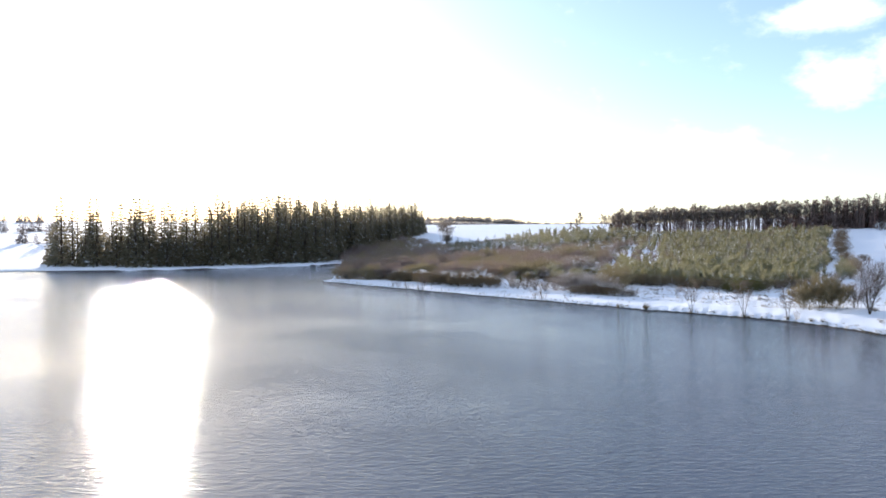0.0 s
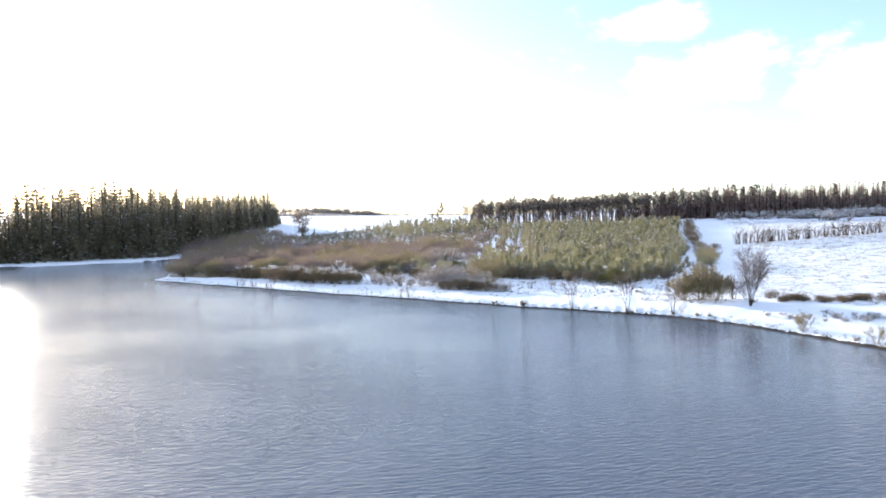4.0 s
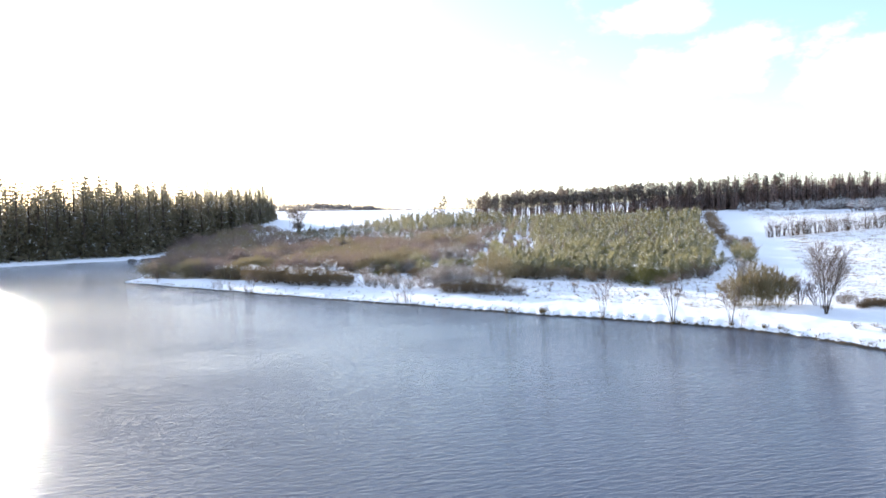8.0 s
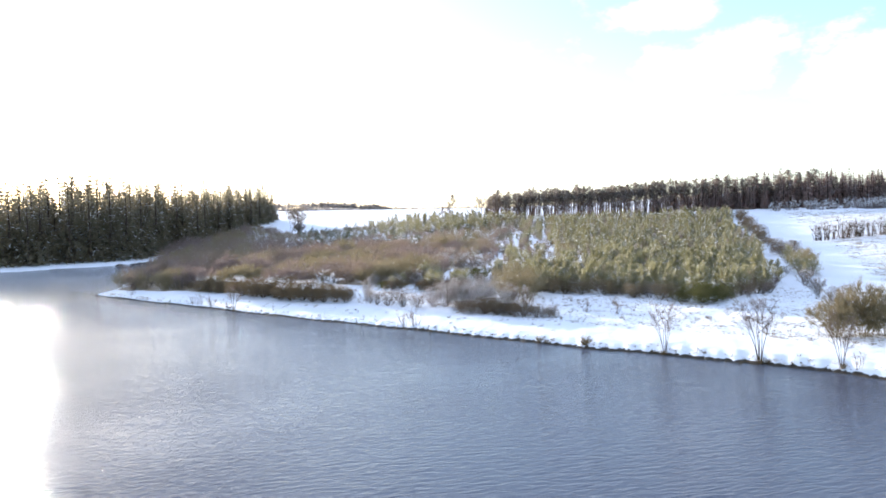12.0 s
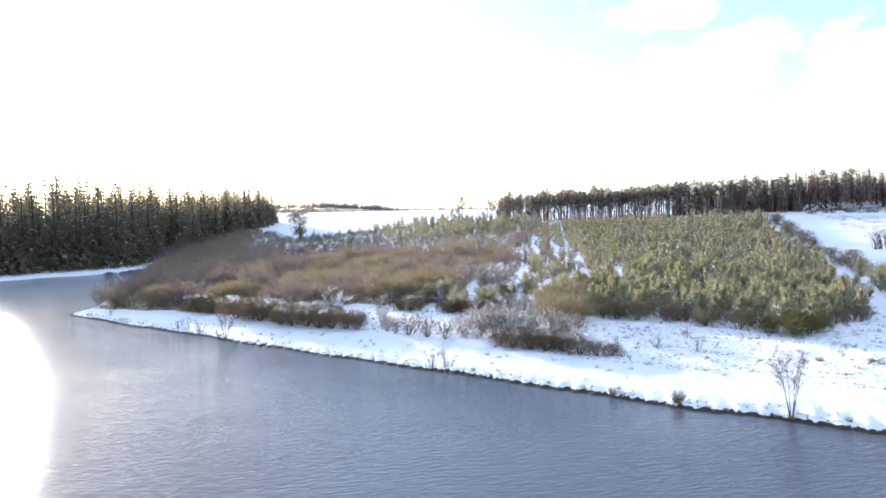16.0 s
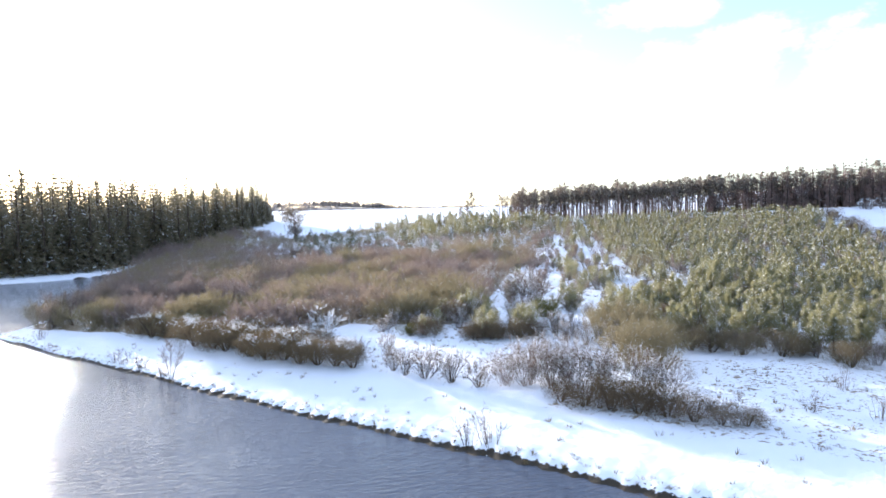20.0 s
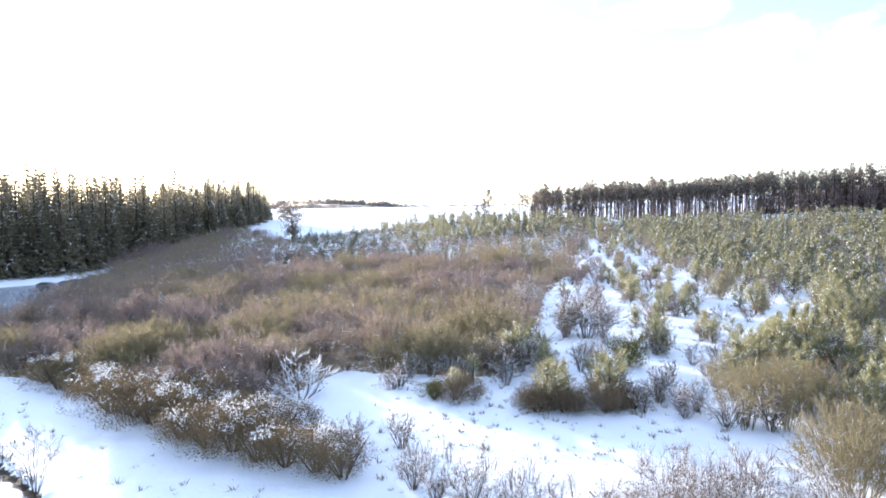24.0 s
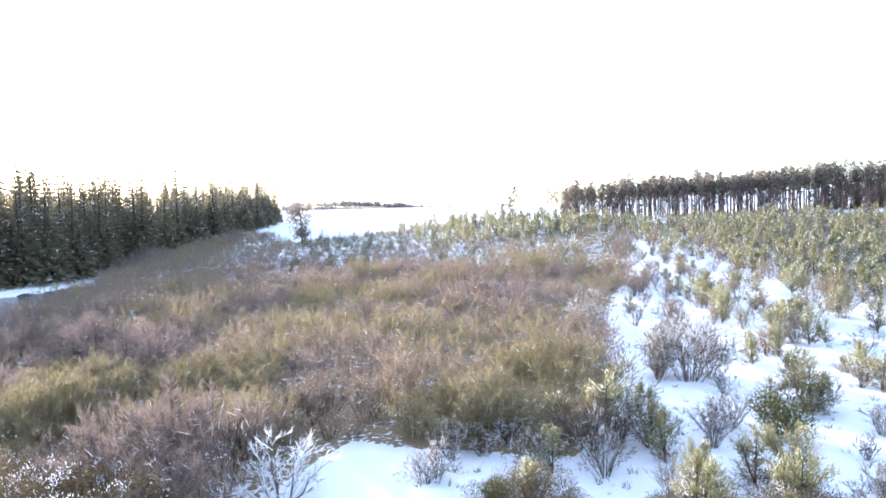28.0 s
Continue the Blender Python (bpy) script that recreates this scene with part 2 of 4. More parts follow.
# ---- the lie of the land ----
SHORE = [(150, -160), (95, -40), (70, 30), (62.6, 64), (62.2, 68), (61.4, 75.5), (60.2, 85), (58.6, 90.5), (55.8, 97.8),
         (51.2, 103.2), (45.6, 109.6), (39.3, 115.6), (31, 125.3), (23.4, 134.3), (14, 144.8), (4.8, 155.4), (-1, 162.6),
         (-9.8, 173.6), (-18, 182.6), (-33.4, 202.4), (-32, 213), (-34, 232), (-37, 276), (-41.5, 310), (-44.5, 336),
         (-48, 350), (-56, 328), (-72, 314), (-98, 296), (-135, 281), (-185, 282), (-260, 270), (-420, 200), (-420, -260), (60, -300)]


def inland(x, y):
    """Metres from the water's edge, over land; less than none over the lake."""
    x, y = np.asarray(x, float), np.asarray(y, float)
    best, inside = np.full(x.shape, 1e9), np.zeros(x.shape, bool)
    for (ax, ay), (bx, by) in zip(SHORE, SHORE[1:] + SHORE[:1]):
        dx, dy = bx - ax, by - ay
        s = np.clip(((x - ax) * dx + (y - ay) * dy) / (dx * dx + dy * dy), 0, 1)
        best = np.minimum(best, np.hypot(x - ax - s * dx, y - ay - s * dy))
        if dy:
            inside ^= ((ay > y) != (by > y)) & (x < ax + (y - ay) / dy * dx)
    wander = 0.22 * np.sin(1.7 * x + 0.9 * y) + 0.16 * np.sin(2.9 * x - 2.2 * y) + 0.10 * np.sin(5.1 * x + 3.7 * y)
    return np.where(inside, -best, best) + wander * np.clip(1.5 - best / 4, 0, 1)


def ease(a):
    a = np.clip(a, 0, 1)
    return a * a * (3 - 2 * a)


def height(x, y):
    x, y = np.asarray(x, float), np.asarray(y, float)
    e = inland(x, y)
    u = (x - 23.8) * 0.79 + (y - 135) * 0.613
    near = np.interp(u, [-400, 0, 10, 25, 60, 110, 128, 176, 219, 433, 520, 900, 1100, 3000],
                     [0.2, 0.25, 0.8, 1.3, 2.3, 5.2, 7.2, 12.0, 16.2, 29.5, 31, 33, 40, 55])
    back = np.interp(y, [380, 450, 560, 680, 760, 1000, 1300, 1500, 4200], [11.5, 15.5, 21.5, 27.3, 27.4, 27, 34, 54, 66])
    back = back - ease((y - 1000) / 400) * 13 * ease((x - 60) / 280)
    beyond = ease((y - 385) / 110) * ease((330 - x) / 140)
    near = near * (1 - beyond) + back * beyond
    near = np.minimum(near, 0.15 * np.maximum(e, 0) + 0.25)
    far = np.interp(e, [0, 100, 300, 700, 3000], [0.25, 8, 19, 40, 62])
    w = ease((-10 - x) / 70) * ease((y - 225) / 70)
    land = near * (1 - w) + far * w
    lumps = 0.10 * np.sin(x * 0.61 + 1.3 * np.sin(y * 0.23)) * np.sin(y * 0.53 + 0.8 * np.sin(x * 0.31))
    lumps = lumps * np.clip(e / 6, 0, 1) + 0.04 * np.sin(x * 1.7 + y) * np.sin(y * 2.1 - x * 0.6)
    shore = 0.34 * ease((e + 0.25) / 0.9)
    return np.where(e > -0.25, land * ease(e / 2.5) + shore + lumps * ease(e / 2), -1.6 * ease((-e - 0.25) / 5) + 0.0)


# ---- meshes out of many small pieces ----
class Pieces:
    """Gathers triangles, each with the number of its material."""

    def __init__(self):
        self.v, self.f, self.m, self.n = [], [], [], 0

    def add(self, verts, faces, mat=0):
        verts, faces = np.asarray(verts, np.float32).reshape(-1, 3), np.asarray(faces, np.int32).reshape(-1, 3)
        self.v.append(verts)
        self.f.append(faces + self.n)
        self.m.append(np.full(len(faces), mat, np.int32))
        self.n += len(verts)
        return self

    def arrays(self):
        return np.concatenate(self.v), np.concatenate(self.f), np.concatenate(self.m)

    def only(self, mats):
        v, f, m = self.arrays()
        take = np.isin(m, mats)
        used, back = np.unique(f[take], return_inverse=True)
        return v[used], back.reshape(-1, 3), np.searchsorted(mats, m[take])

    def blades(self, base, way, length, width, mat=0):
        """Flat pointed sprays, needles or twigs: a slim triangle each."""
        base, way = np.asarray(base, float), np.asarray(way, float)
        way = way / np.maximum(np.linalg.norm(way, axis=1, keepdims=True), 1e-6)
        n = len(base)
        length, width = np.broadcast_to(length, n)[:, None], np.broadcast_to(width, n)[:, None]
        side = np.cross(way, RNG.normal(size=(n, 3)))
        side /= np.maximum(np.linalg.norm(side, axis=1, keepdims=True), 1e-6)
        three = np.stack([base + side * width / 2, base + way * length, base - side * width / 2], 1).reshape(-1, 3)
        return self.add(three, np.arange(3 * n).reshape(-1, 3), mat)

    def tube(self, path, radii, sides=5, mat=0):
        path, radii = np.asarray(path, float), np.asarray(radii, float)
        n = len(path)
        way = np.gradient(path, axis=0)
        way /= np.maximum(np.linalg.norm(way, axis=1, keepdims=True), 1e-6)
        a = np.cross(way, (0.31, 0.95, 0.05))
        a /= np.maximum(np.linalg.norm(a, axis=1, keepdims=True), 1e-6)
        b = np.cross(way, a)
        turn = np.arange(sides) * 2 * np.pi / sides
        ring = path[:, None] + radii[:, None, None] * (np.cos(turn)[None, :, None] * a[:, None] + np.sin(turn)[None, :, None] * b[:, None])
        faces = []
        for i in range(n - 1):
            for j in range(sides):
                p, q = i * sides + j, i * sides + (j + 1) % sides
                faces += [(p, q, q + sides), (p, q + sides, p + sides)]
        return self.add(ring.reshape(-1, 3), faces, mat)


RNG = np.random.default_rng(7)


def mesh_of(name, verts, faces, materials, index=None, smooth=False):
    me = bpy.data.meshes.new(name)
    me.vertices.add(len(verts))
    me.vertices.foreach_set("co", np.asarray(verts, np.float32).ravel())
    me.loops.add(len(faces) * 3)
    me.loops.foreach_set("vertex_index", np.asarray(faces, np.int32).ravel())
    me.polygons.add(len(faces))
    me.polygons.foreach_set("loop_start", np.arange(len(faces), dtype=np.int32) * 3)
    for m in materials:
        me.materials.append(m)
    if index is not None:
        me.polygons.foreach_set("material_index", np.asarray(index, np.int32))
    if smooth:
        me.polygons.foreach_set("use_smooth", np.ones(len(faces), bool))
    me.update()
    me.validate()
    return me


def part(name, pieces, mats, materials, parent, label=""):
    v, f, m = pieces.only(mats)
    ob = new(name, mesh_of(name, v, f, [materials[k] for k in mats], m))
    ob.parent = parent
    return tagged(ob, label) if label else ob


def thing(name, pieces, names, materials, label, category, group=""):
    """A plant as an Empty with one mesh for each of its named parts."""
    top = new(name)
    for n in dict.fromkeys(names):
        part(n, pieces, [k for k, other in enumerate(names) if other == n], materials, top)
    return tagged(top, label, category, group)


def stand(x, y, turn=0.0, size=1.0, tall=1.0, sink=0.06):
    z = float(height(x, y)) - sink
    return pose(x, y, z, 0, 0, turn) @ Matrix.Diagonal((size, size, size * tall, 1))


def inside(polygon, x, y):
    x, y = np.asarray(x, float), np.asarray(y, float)
    hit = np.zeros(x.shape, bool)
    for (ax, ay), (bx, by) in zip(polygon, polygon[1:] + polygon[:1]):
        if ay != by:
            hit ^= ((ay > y) != (by > y)) & (x < ax + (y - ay) / (by - ay) * (bx - ax))
    return hit


def sown(polygon, gap, rng, jitter=0.55):
    """Places about gap metres apart within an outline."""
    p = np.array(polygon)
    x, y = np.meshgrid(np.arange(p[:, 0].min(), p[:, 0].max(), gap), np.arange(p[:, 1].min(), p[:, 1].max(), gap))
    x, y = (a.ravel() + rng.uniform(-jitter, jitter, a.size) * gap for a in (x, y))
    keep = inside(polygon, x, y)
    return np.stack([x[keep], y[keep]], 1)


def joined(name, kinds, places, sizes, materials, label, category, rng):
    """Many plants as one object, for what nobody could count."""
    out, ground = Pieces(), height(places[:, 0], places[:, 1])
    kept = [k.arrays() for k in kinds]
    for (x, y), z, s in zip(places, ground, sizes):
        v, f, m = kept[rng.integers(len(kept))]
        a = rng.uniform(0, 6.28)
        c, d = math.cos(a) * s, math.sin(a) * s
        w = np.stack([v[:, 0] * c - v[:, 1] * d + x, v[:, 0] * d + v[:, 1] * c + y, v[:, 2] * s * rng.uniform(0.88, 1.15) + z - 0.06], 1)
        out.v.append(w.astype(np.float32)), out.f.append(f + out.n), out.m.append(m)
        out.n += len(w)
    v, f, m = out.arrays()
    return tagged(new(name, mesh_of(name, v, f, materials, m)), label, category, kind="stuff")


# ---- plants ----
def unit(a):
    return a / np.maximum(np.linalg.norm(a, axis=-1, keepdims=True), 1e-6)


def young_pine(rng, tall=3.6, girth=1.6, limbs=52, sprays=30, size=1.0, arms=True, dome=0.5):
    """0: trunk, 1: green crown, 2: browned lower boughs. Bushy, with one or two leaders."""
    p = Pieces()
    leaders = [(rng.normal(0, 0.08), rng.normal(0, 0.08), 1.0)]
    if rng.random() < 0.6:
        leaders.append((rng.normal(0, 0.55), rng.normal(0, 0.55), rng.uniform(0.7, 0.95)))
    for sx, sy, h in leaders:
        p.tube([(sx * t, sy * t, tall * h * t) for t in (0, 0.35, 0.7, 1)], [0.07, 0.055, 0.035, 0.012], 5, 0)
    for k in range(limbs):
        sx, sy, h = leaders[rng.integers(len(leaders))]
        f = 0.08 + 0.90 * (k + rng.uniform(0, 1)) / limbs
        reach = girth * (1.04 - f) ** dome * rng.uniform(0.5, 1.12) * (0.8 if f < 0.2 else 1)
        a, lift = rng.uniform(0, 6.283), math.radians(6 + 55 * f + rng.normal(0, 10))
        way = np.array([math.cos(a) * math.cos(lift), math.sin(a) * math.cos(lift), math.sin(lift)])
        root = np.array([sx * f, sy * f, tall * h * f * 0.9])
        s = rng.uniform(0.18, 1.0, sprays)[:, None]
        at = root + way * reach * s + rng.normal(0, 0.09, (sprays, 3)) + [0, 0, 0.14] * s * s
        out = unit(way + rng.normal(0, 0.6, (sprays, 3)) + [0, 0, 0.5])
        low = f < 0.26 and rng.random() < 0.8
        p.blades(at, out, size * rng.uniform(0.2, 0.42, sprays), size * rng.uniform(0.045, 0.09, sprays), 2 if low else 1)
        if arms:
            p.blades([root], [way], reach * 0.9, 0.035, 0)
    return p


def spruce(rng, tall=3.2, girth=1.1, tiers=13, arms=6, sprays=5, size=0.42):
    """0: trunk, 1: crown."""
    p = Pieces()
    p.tube([(0, 0, tall * t) for t in (0, 0.5, 1)], [0.02 * tall + 0.01, 0.012 * tall, 0.002 * tall], 5, 0)
    for k in range(tiers):
        f = 0.06 + 0.92 * k / tiers
        n = max(4, int(arms * (1.25 - f)))
        for a in rng.uniform(0, 6.283) + np.arange(n) * 6.283 / n + rng.normal(0, 0.2, n):
            reach = girth * (1.02 - f) * rng.uniform(0.7, 1.15) + 0.03 * girth
            way = np.array([math.cos(a), math.sin(a), -0.22 + 0.5 * f + 12 * max(0.0, f - 0.82)])
            s = rng.uniform(0.25, 1.0, sprays)[:, None]
            at = np.array([0, 0, tall * f]) + way * reach * s
            p.blades(at, unit(way + rng.normal(0, 0.5, (sprays, 3))), size * rng.uniform(0.6, 1.2, sprays) * (1.15 - 0.88 * f), size * (0.5 - 0.34 * f) * rng.uniform(0.6, 1.2, sprays), 1)
    return p


def tall_pine(rng, tall=12.0, bare=0.6, spread=2.0, limbs=18, sprays=24, size=0.55, thick=0.13, flat=False):
    """0: trunk, 1: crown. A long clean stem with an uneven head of flat tufts."""
    p = Pieces()
    lean = rng.normal(0, 0.35, 2)
    stem = [(lean[0] * t * t, lean[1] * t * t, tall * t) for t in (0, 0.25, 0.5, 0.75, 0.97)]
    p.tube(stem, thick * np.array([1.25, 1.05, 0.9, 0.6, 0.2]), 6, 0)
    for k in range(limbs):
        f = bare + (0.97 - bare) * (k + rng.uniform(0, 1)) / limbs
        a, high = rng.uniform(0, 6.283), (f - bare) / (1 - bare)
        reach = spread * rng.uniform(0.25, 1.0) * (0.75 + 0.9 * high * (1 - high)) * (1.0 if high < 0.55 else 1.0 - 1.9 * (high - 0.55))
        if flat:  # a broad head over a few lower boughs
            if 0.25 < high < 0.5 and rng.random() < 0.7:
                continue
            reach = spread * rng.uniform(0.45, 1.0) * (0.62 if high < 0.5 else 1.15 - 0.75 * (high - 0.5))
        way = np.array([math.cos(a), math.sin(a), rng.uniform(-0.1, 0.35)])
        root = np.array([lean[0] * f * f, lean[1] * f * f, tall * f])
        p.tube([root, root + way * reach], [0.3 * thick, 0.08 * thick], 3, 0)
        s = rng.uniform(0.4, 1.1, sprays)[:, None]
        at = root + way * reach * s + rng.normal(0, 1, (sprays, 3)) * [0.15 * spread, 0.15 * spread, 0.11 * spread]
        p.blades(at, unit(rng.normal(0, 0.6, (sprays, 3)) + way * 0.4 + [0, 0, 0.35]), size * rng.uniform(0.5, 1.1, sprays), size * 0.42 * rng.uniform(0.6, 1.2, sprays), 1)
    for k in range(6):
        f, a = rng.uniform(0.6 * bare, bare), rng.uniform(0, 6.283)
        way = np.array([math.cos(a), math.sin(a), rng.uniform(-0.3, 0.1)])
        p.tube([(0, 0, tall * f), np.array([0, 0, tall * f]) + way * rng.uniform(0.5, 1.3)], [0.03, 0.008], 3, 0)
    return p


def bare_shrub(rng, tall=3.0, spread=1.9, stems=17, boughs=6, twigs=15, upright=0.35, foot=0.8, thick=0.022, fine=0.022, light=False):
    """0: stems, 1: twigs. Many stems from one stool, forked twice."""
    p = Pieces()
    for k in range(stems):
        a, out = rng.uniform(0, 6.283), rng.uniform(0.1, 1.0) ** 0.7
        base = np.array([math.cos(a), math.sin(a), 0]) * foot * out * rng.uniform(0.3, 1)
        tip = np.array([math.cos(a) * spread * out, math.sin(a) * spread * out, tall * (1 - 0.75 * out ** 2 * (1 - upright)) * rng.uniform(0.62, 1.0)])
        bend = base + (tip - base) * 0.5 + np.array([0, 0, tall * 0.10]) + rng.normal(0, 0.07 * spread, 3)
        low = base + (bend - base) * 0.5 + rng.normal(0, 0.03 * spread, 3)
        path = np.array([base, low, bend, (bend + tip) / 2 + rng.normal(0, 0.04 * spread, 3), tip])
        if light:
            p.blades(path[[0, 2]], np.array([bend - base, tip - bend]) * 1.0, np.linalg.norm([bend - base, tip - bend], axis=1), thick * 2, 0)
        else:
            p.tube(path, thick * np.array([1, 0.85, 0.6, 0.38, 0.15]), 3, 0)
        s = rng.uniform(0.12, 1.0, boughs)
        root = np.stack([np.interp(s * 4, range(5), path[:, c]) for c in range(3)], 1)
        way = unit(unit(tip - base) + rng.normal(0, 0.55, (boughs, 3)) + [0, 0, 0.25 * upright])
        reach = tall * 0.34 * (1.15 - 0.6 * s) * rng.uniform(0.6, 1.2, boughs)
        p.blades(root, way, reach, thick * 0.9, 0)
        t = rng.uniform(0.15, 1.0, (boughs, twigs))
        at = (root[:, None] + way[:, None] * (reach[:, None] * t)[..., None]).reshape(-1, 3)
        off = unit(np.repeat(way, twigs, 0) + rng.normal(0, 0.6, (boughs * twigs, 3)) + [0, 0, 0.25])
        p.blades(at, off, tall * 0.13 * rng.uniform(0.5, 1.3, boughs * twigs), fine, 1)
    return p


def leafy_bush(rng, tall=1.6, spread=1.3, leaves=4200, size=0.082):
    """0: stems, 1: leaves. A dense low dome with an uneven outline."""
    p = Pieces()
    for k in range(9):
        a, r = rng.uniform(0, 6.283), spread * rng.uniform(0.3, 0.9)
        p.tube([(0.1 * math.cos(a), 0.1 * math.sin(a), 0), (r * 0.6 * math.cos(a), r * 0.6 * math.sin(a), tall * 0.5), (r * math.cos(a), r * math.sin(a), tall * rng.uniform(0.55, 0.9))], [0.03, 0.02, 0.006], 3, 0)
    heads = np.stack([rng.normal(0, 0.42 * spread, 14), rng.normal(0, 0.42 * spread, 14), tall * rng.uniform(0.25, 0.72, 14)], 1)
    heads[:, :2] = np.clip(heads[:, :2], -0.62 * spread, 0.62 * spread)
    who = rng.integers(0, 14, leaves)
    ball = unit(rng.normal(size=(leaves, 3))) * rng.uniform(0.55, 1.0, (leaves, 1)) * [spread * 0.42, spread * 0.42, tall * 0.34]
    at = heads[who] + ball
    rim = np.hypot(at[:, 0], at[:, 1]) / spread
    keep = at[:, 2] > tall * (0.04 + 0.34 * np.clip(rim - 0.6, 0, 1))
    at, ball, leaves = at[keep], ball[keep], int(keep.sum())
    p.blades(at, unit(ball + rng.normal(0, 0.35, (leaves, 3)) + [0, 0, 0.35]), size * rng.uniform(0.6, 1.3, leaves), size * 0.42, 1)
    return p


def grass_tuft(rng, tall=0.8, spread=0.45, blades=70, width=0.022):
    p = Pieces()
    a, r = rng.uniform(0, 6.283, blades), np.sqrt(rng.uniform(0, 1, blades))
    base = np.stack([np.cos(a) * r * spread * 0.4, np.sin(a) * r * spread * 0.4, np.zeros(blades)], 1)
    way = np.stack([np.cos(a) * r * spread, np.sin(a) * r * spread, np.full(blades, tall)], 1) + rng.normal(0, 0.12, (blades, 3))
    return p.blades(base, way, tall * rng.uniform(0.55, 1.1, blades), width, 0)


def shore_tree(rng, tall=5.0, stems=6, spread=1.8, limbs=16, twigs=9, round_head=False):
    """0: stems, 1: twigs. Slim stems fanning from one foot into a fine open head."""
    p = Pieces()
    for k in range(stems):
        a = k * 6.283 / stems + rng.uniform(-0.5, 0.5)
        lean = spread * rng.uniform(0.25, 1.0)
        top = tall * rng.uniform(0.78, 1.0) * (1 - 0.22 * (lean / spread) ** 2)
        wave = rng.normal(0, 0.05 * spread, (5, 2))
        path = np.array([(0.12 * math.cos(a), 0.12 * math.sin(a), 0)] + [((0.12 + lean * s) * math.cos(a) + w[0] * s, (0.12 + lean * s) * math.sin(a) + w[1] * s, top * s ** 0.92) for s, w in zip((0.25, 0.5, 0.75, 1), wave)])
        p.tube(path, np.array([0.030, 0.024, 0.017, 0.010, 0.003]) * (tall / 5) ** 0.8, 5, 0)
        for j in range(limbs):
            s = rng.uniform(0.28 if round_head else 0.36, 0.98)
            root = np.array([np.interp(s * 4, range(5), path[:, c]) for c in range(3)])
            b = a + rng.normal(0, 1.5)
            way = unit(np.array([math.cos(b) * 0.7, math.sin(b) * 0.7, rng.uniform(0.5, 1.3)]))
            reach = tall * (0.36 if round_head else 0.28) * (1.25 - 0.85 * s) * rng.uniform(0.6, 1.2)
            bow = root + way * reach * 0.5 + rng.normal(0, 0.04 * reach, 3)
            tip = root + way * reach + np.array([0, 0, 0.10 * reach])
            p.tube([root, bow, tip], np.array([0.013, 0.009, 0.003]) * (tall / 5) ** 0.5, 3, 0)
            for m in range(4):
                u = rng.uniform(0.25, 0.95)
                fork = root + (tip - root) * u
                turn = unit(way + rng.normal(0, 0.55, 3) + [0, 0, 0.2])
                long = reach * 0.5 * rng.uniform(0.6, 1.2) * (1.2 - 0.5 * u)
                p.blades([fork], [turn], long, 0.016, 1)
                t = rng.uniform(0.2, 1.0, (twigs, 1))
                p.blades(fork + turn * long * t, unit(turn + rng.normal(0, 0.5, (twigs, 3)) + [0, 0, 0.15]), 0.055 * tall * rng.uniform(0.5, 1.3, twigs), 0.013, 1)
    return p


# ---- land and water ----
def steps(*runs):
    out = [runs[0][0]]
    for a, b, gap in runs:
        n = max(1, round((b - a) / gap))
        out += [a + (b - a) * (i + 1) / n for i in range(n)]
    return np.array(out)


FIELD = [(84, 88), (76, 104), (92, 126), (118, 160), (141, 192), (172, 240), (186, 266), (214, 222), (250, 232), (300, 200), (260, 60), (120, 40)]
CLEARING = [(40, 128), (30, 141), (45, 150), (58, 145), (66, 132), (80, 136), (90, 146), (74, 108), (64, 100), (54, 112)]
THICKET = [(-31, 206), (-14, 194), (-4, 184), (3, 177), (9, 172), (13, 178), (18, 185), (24, 181), (31, 178), (37, 185), (41, 196), (47, 208), (55, 226), (66, 242), (74, 258), (68, 266), (52, 272), (28, 289),
           (2, 291), (-14, 268), (-20, 236), (-28, 216)]
INLET_SIDE = [(-31, 212), (-28, 216), (-20, 236), (-14, 268), (2, 291), (8, 300), (12, 358), (8, 385), (-2, 420), (-14, 440), (-30, 400), (-52, 366), (-48, 352), (-43.5, 336), (-40.5, 310), (-36, 276), (-33, 232)]
BAND = [(8, 300), (28, 290), (52, 272), (68, 266), (82, 268), (94, 292), (106, 318), (112, 338), (100, 372), (84, 392), (70, 408), (46, 396), (26, 392), (6, 402), (8, 385), (12, 358)]
WOOD_THIN = [(96, 366), (128, 334), (160, 306), (170, 316), (138, 346), (108, 382)]
WOOD = [(160, 306), (184, 287), (204, 268), (224, 262), (252, 242), (300, 216), (350, 190), (372, 224), (290, 280), (215, 320), (186, 330), (172, 318)]


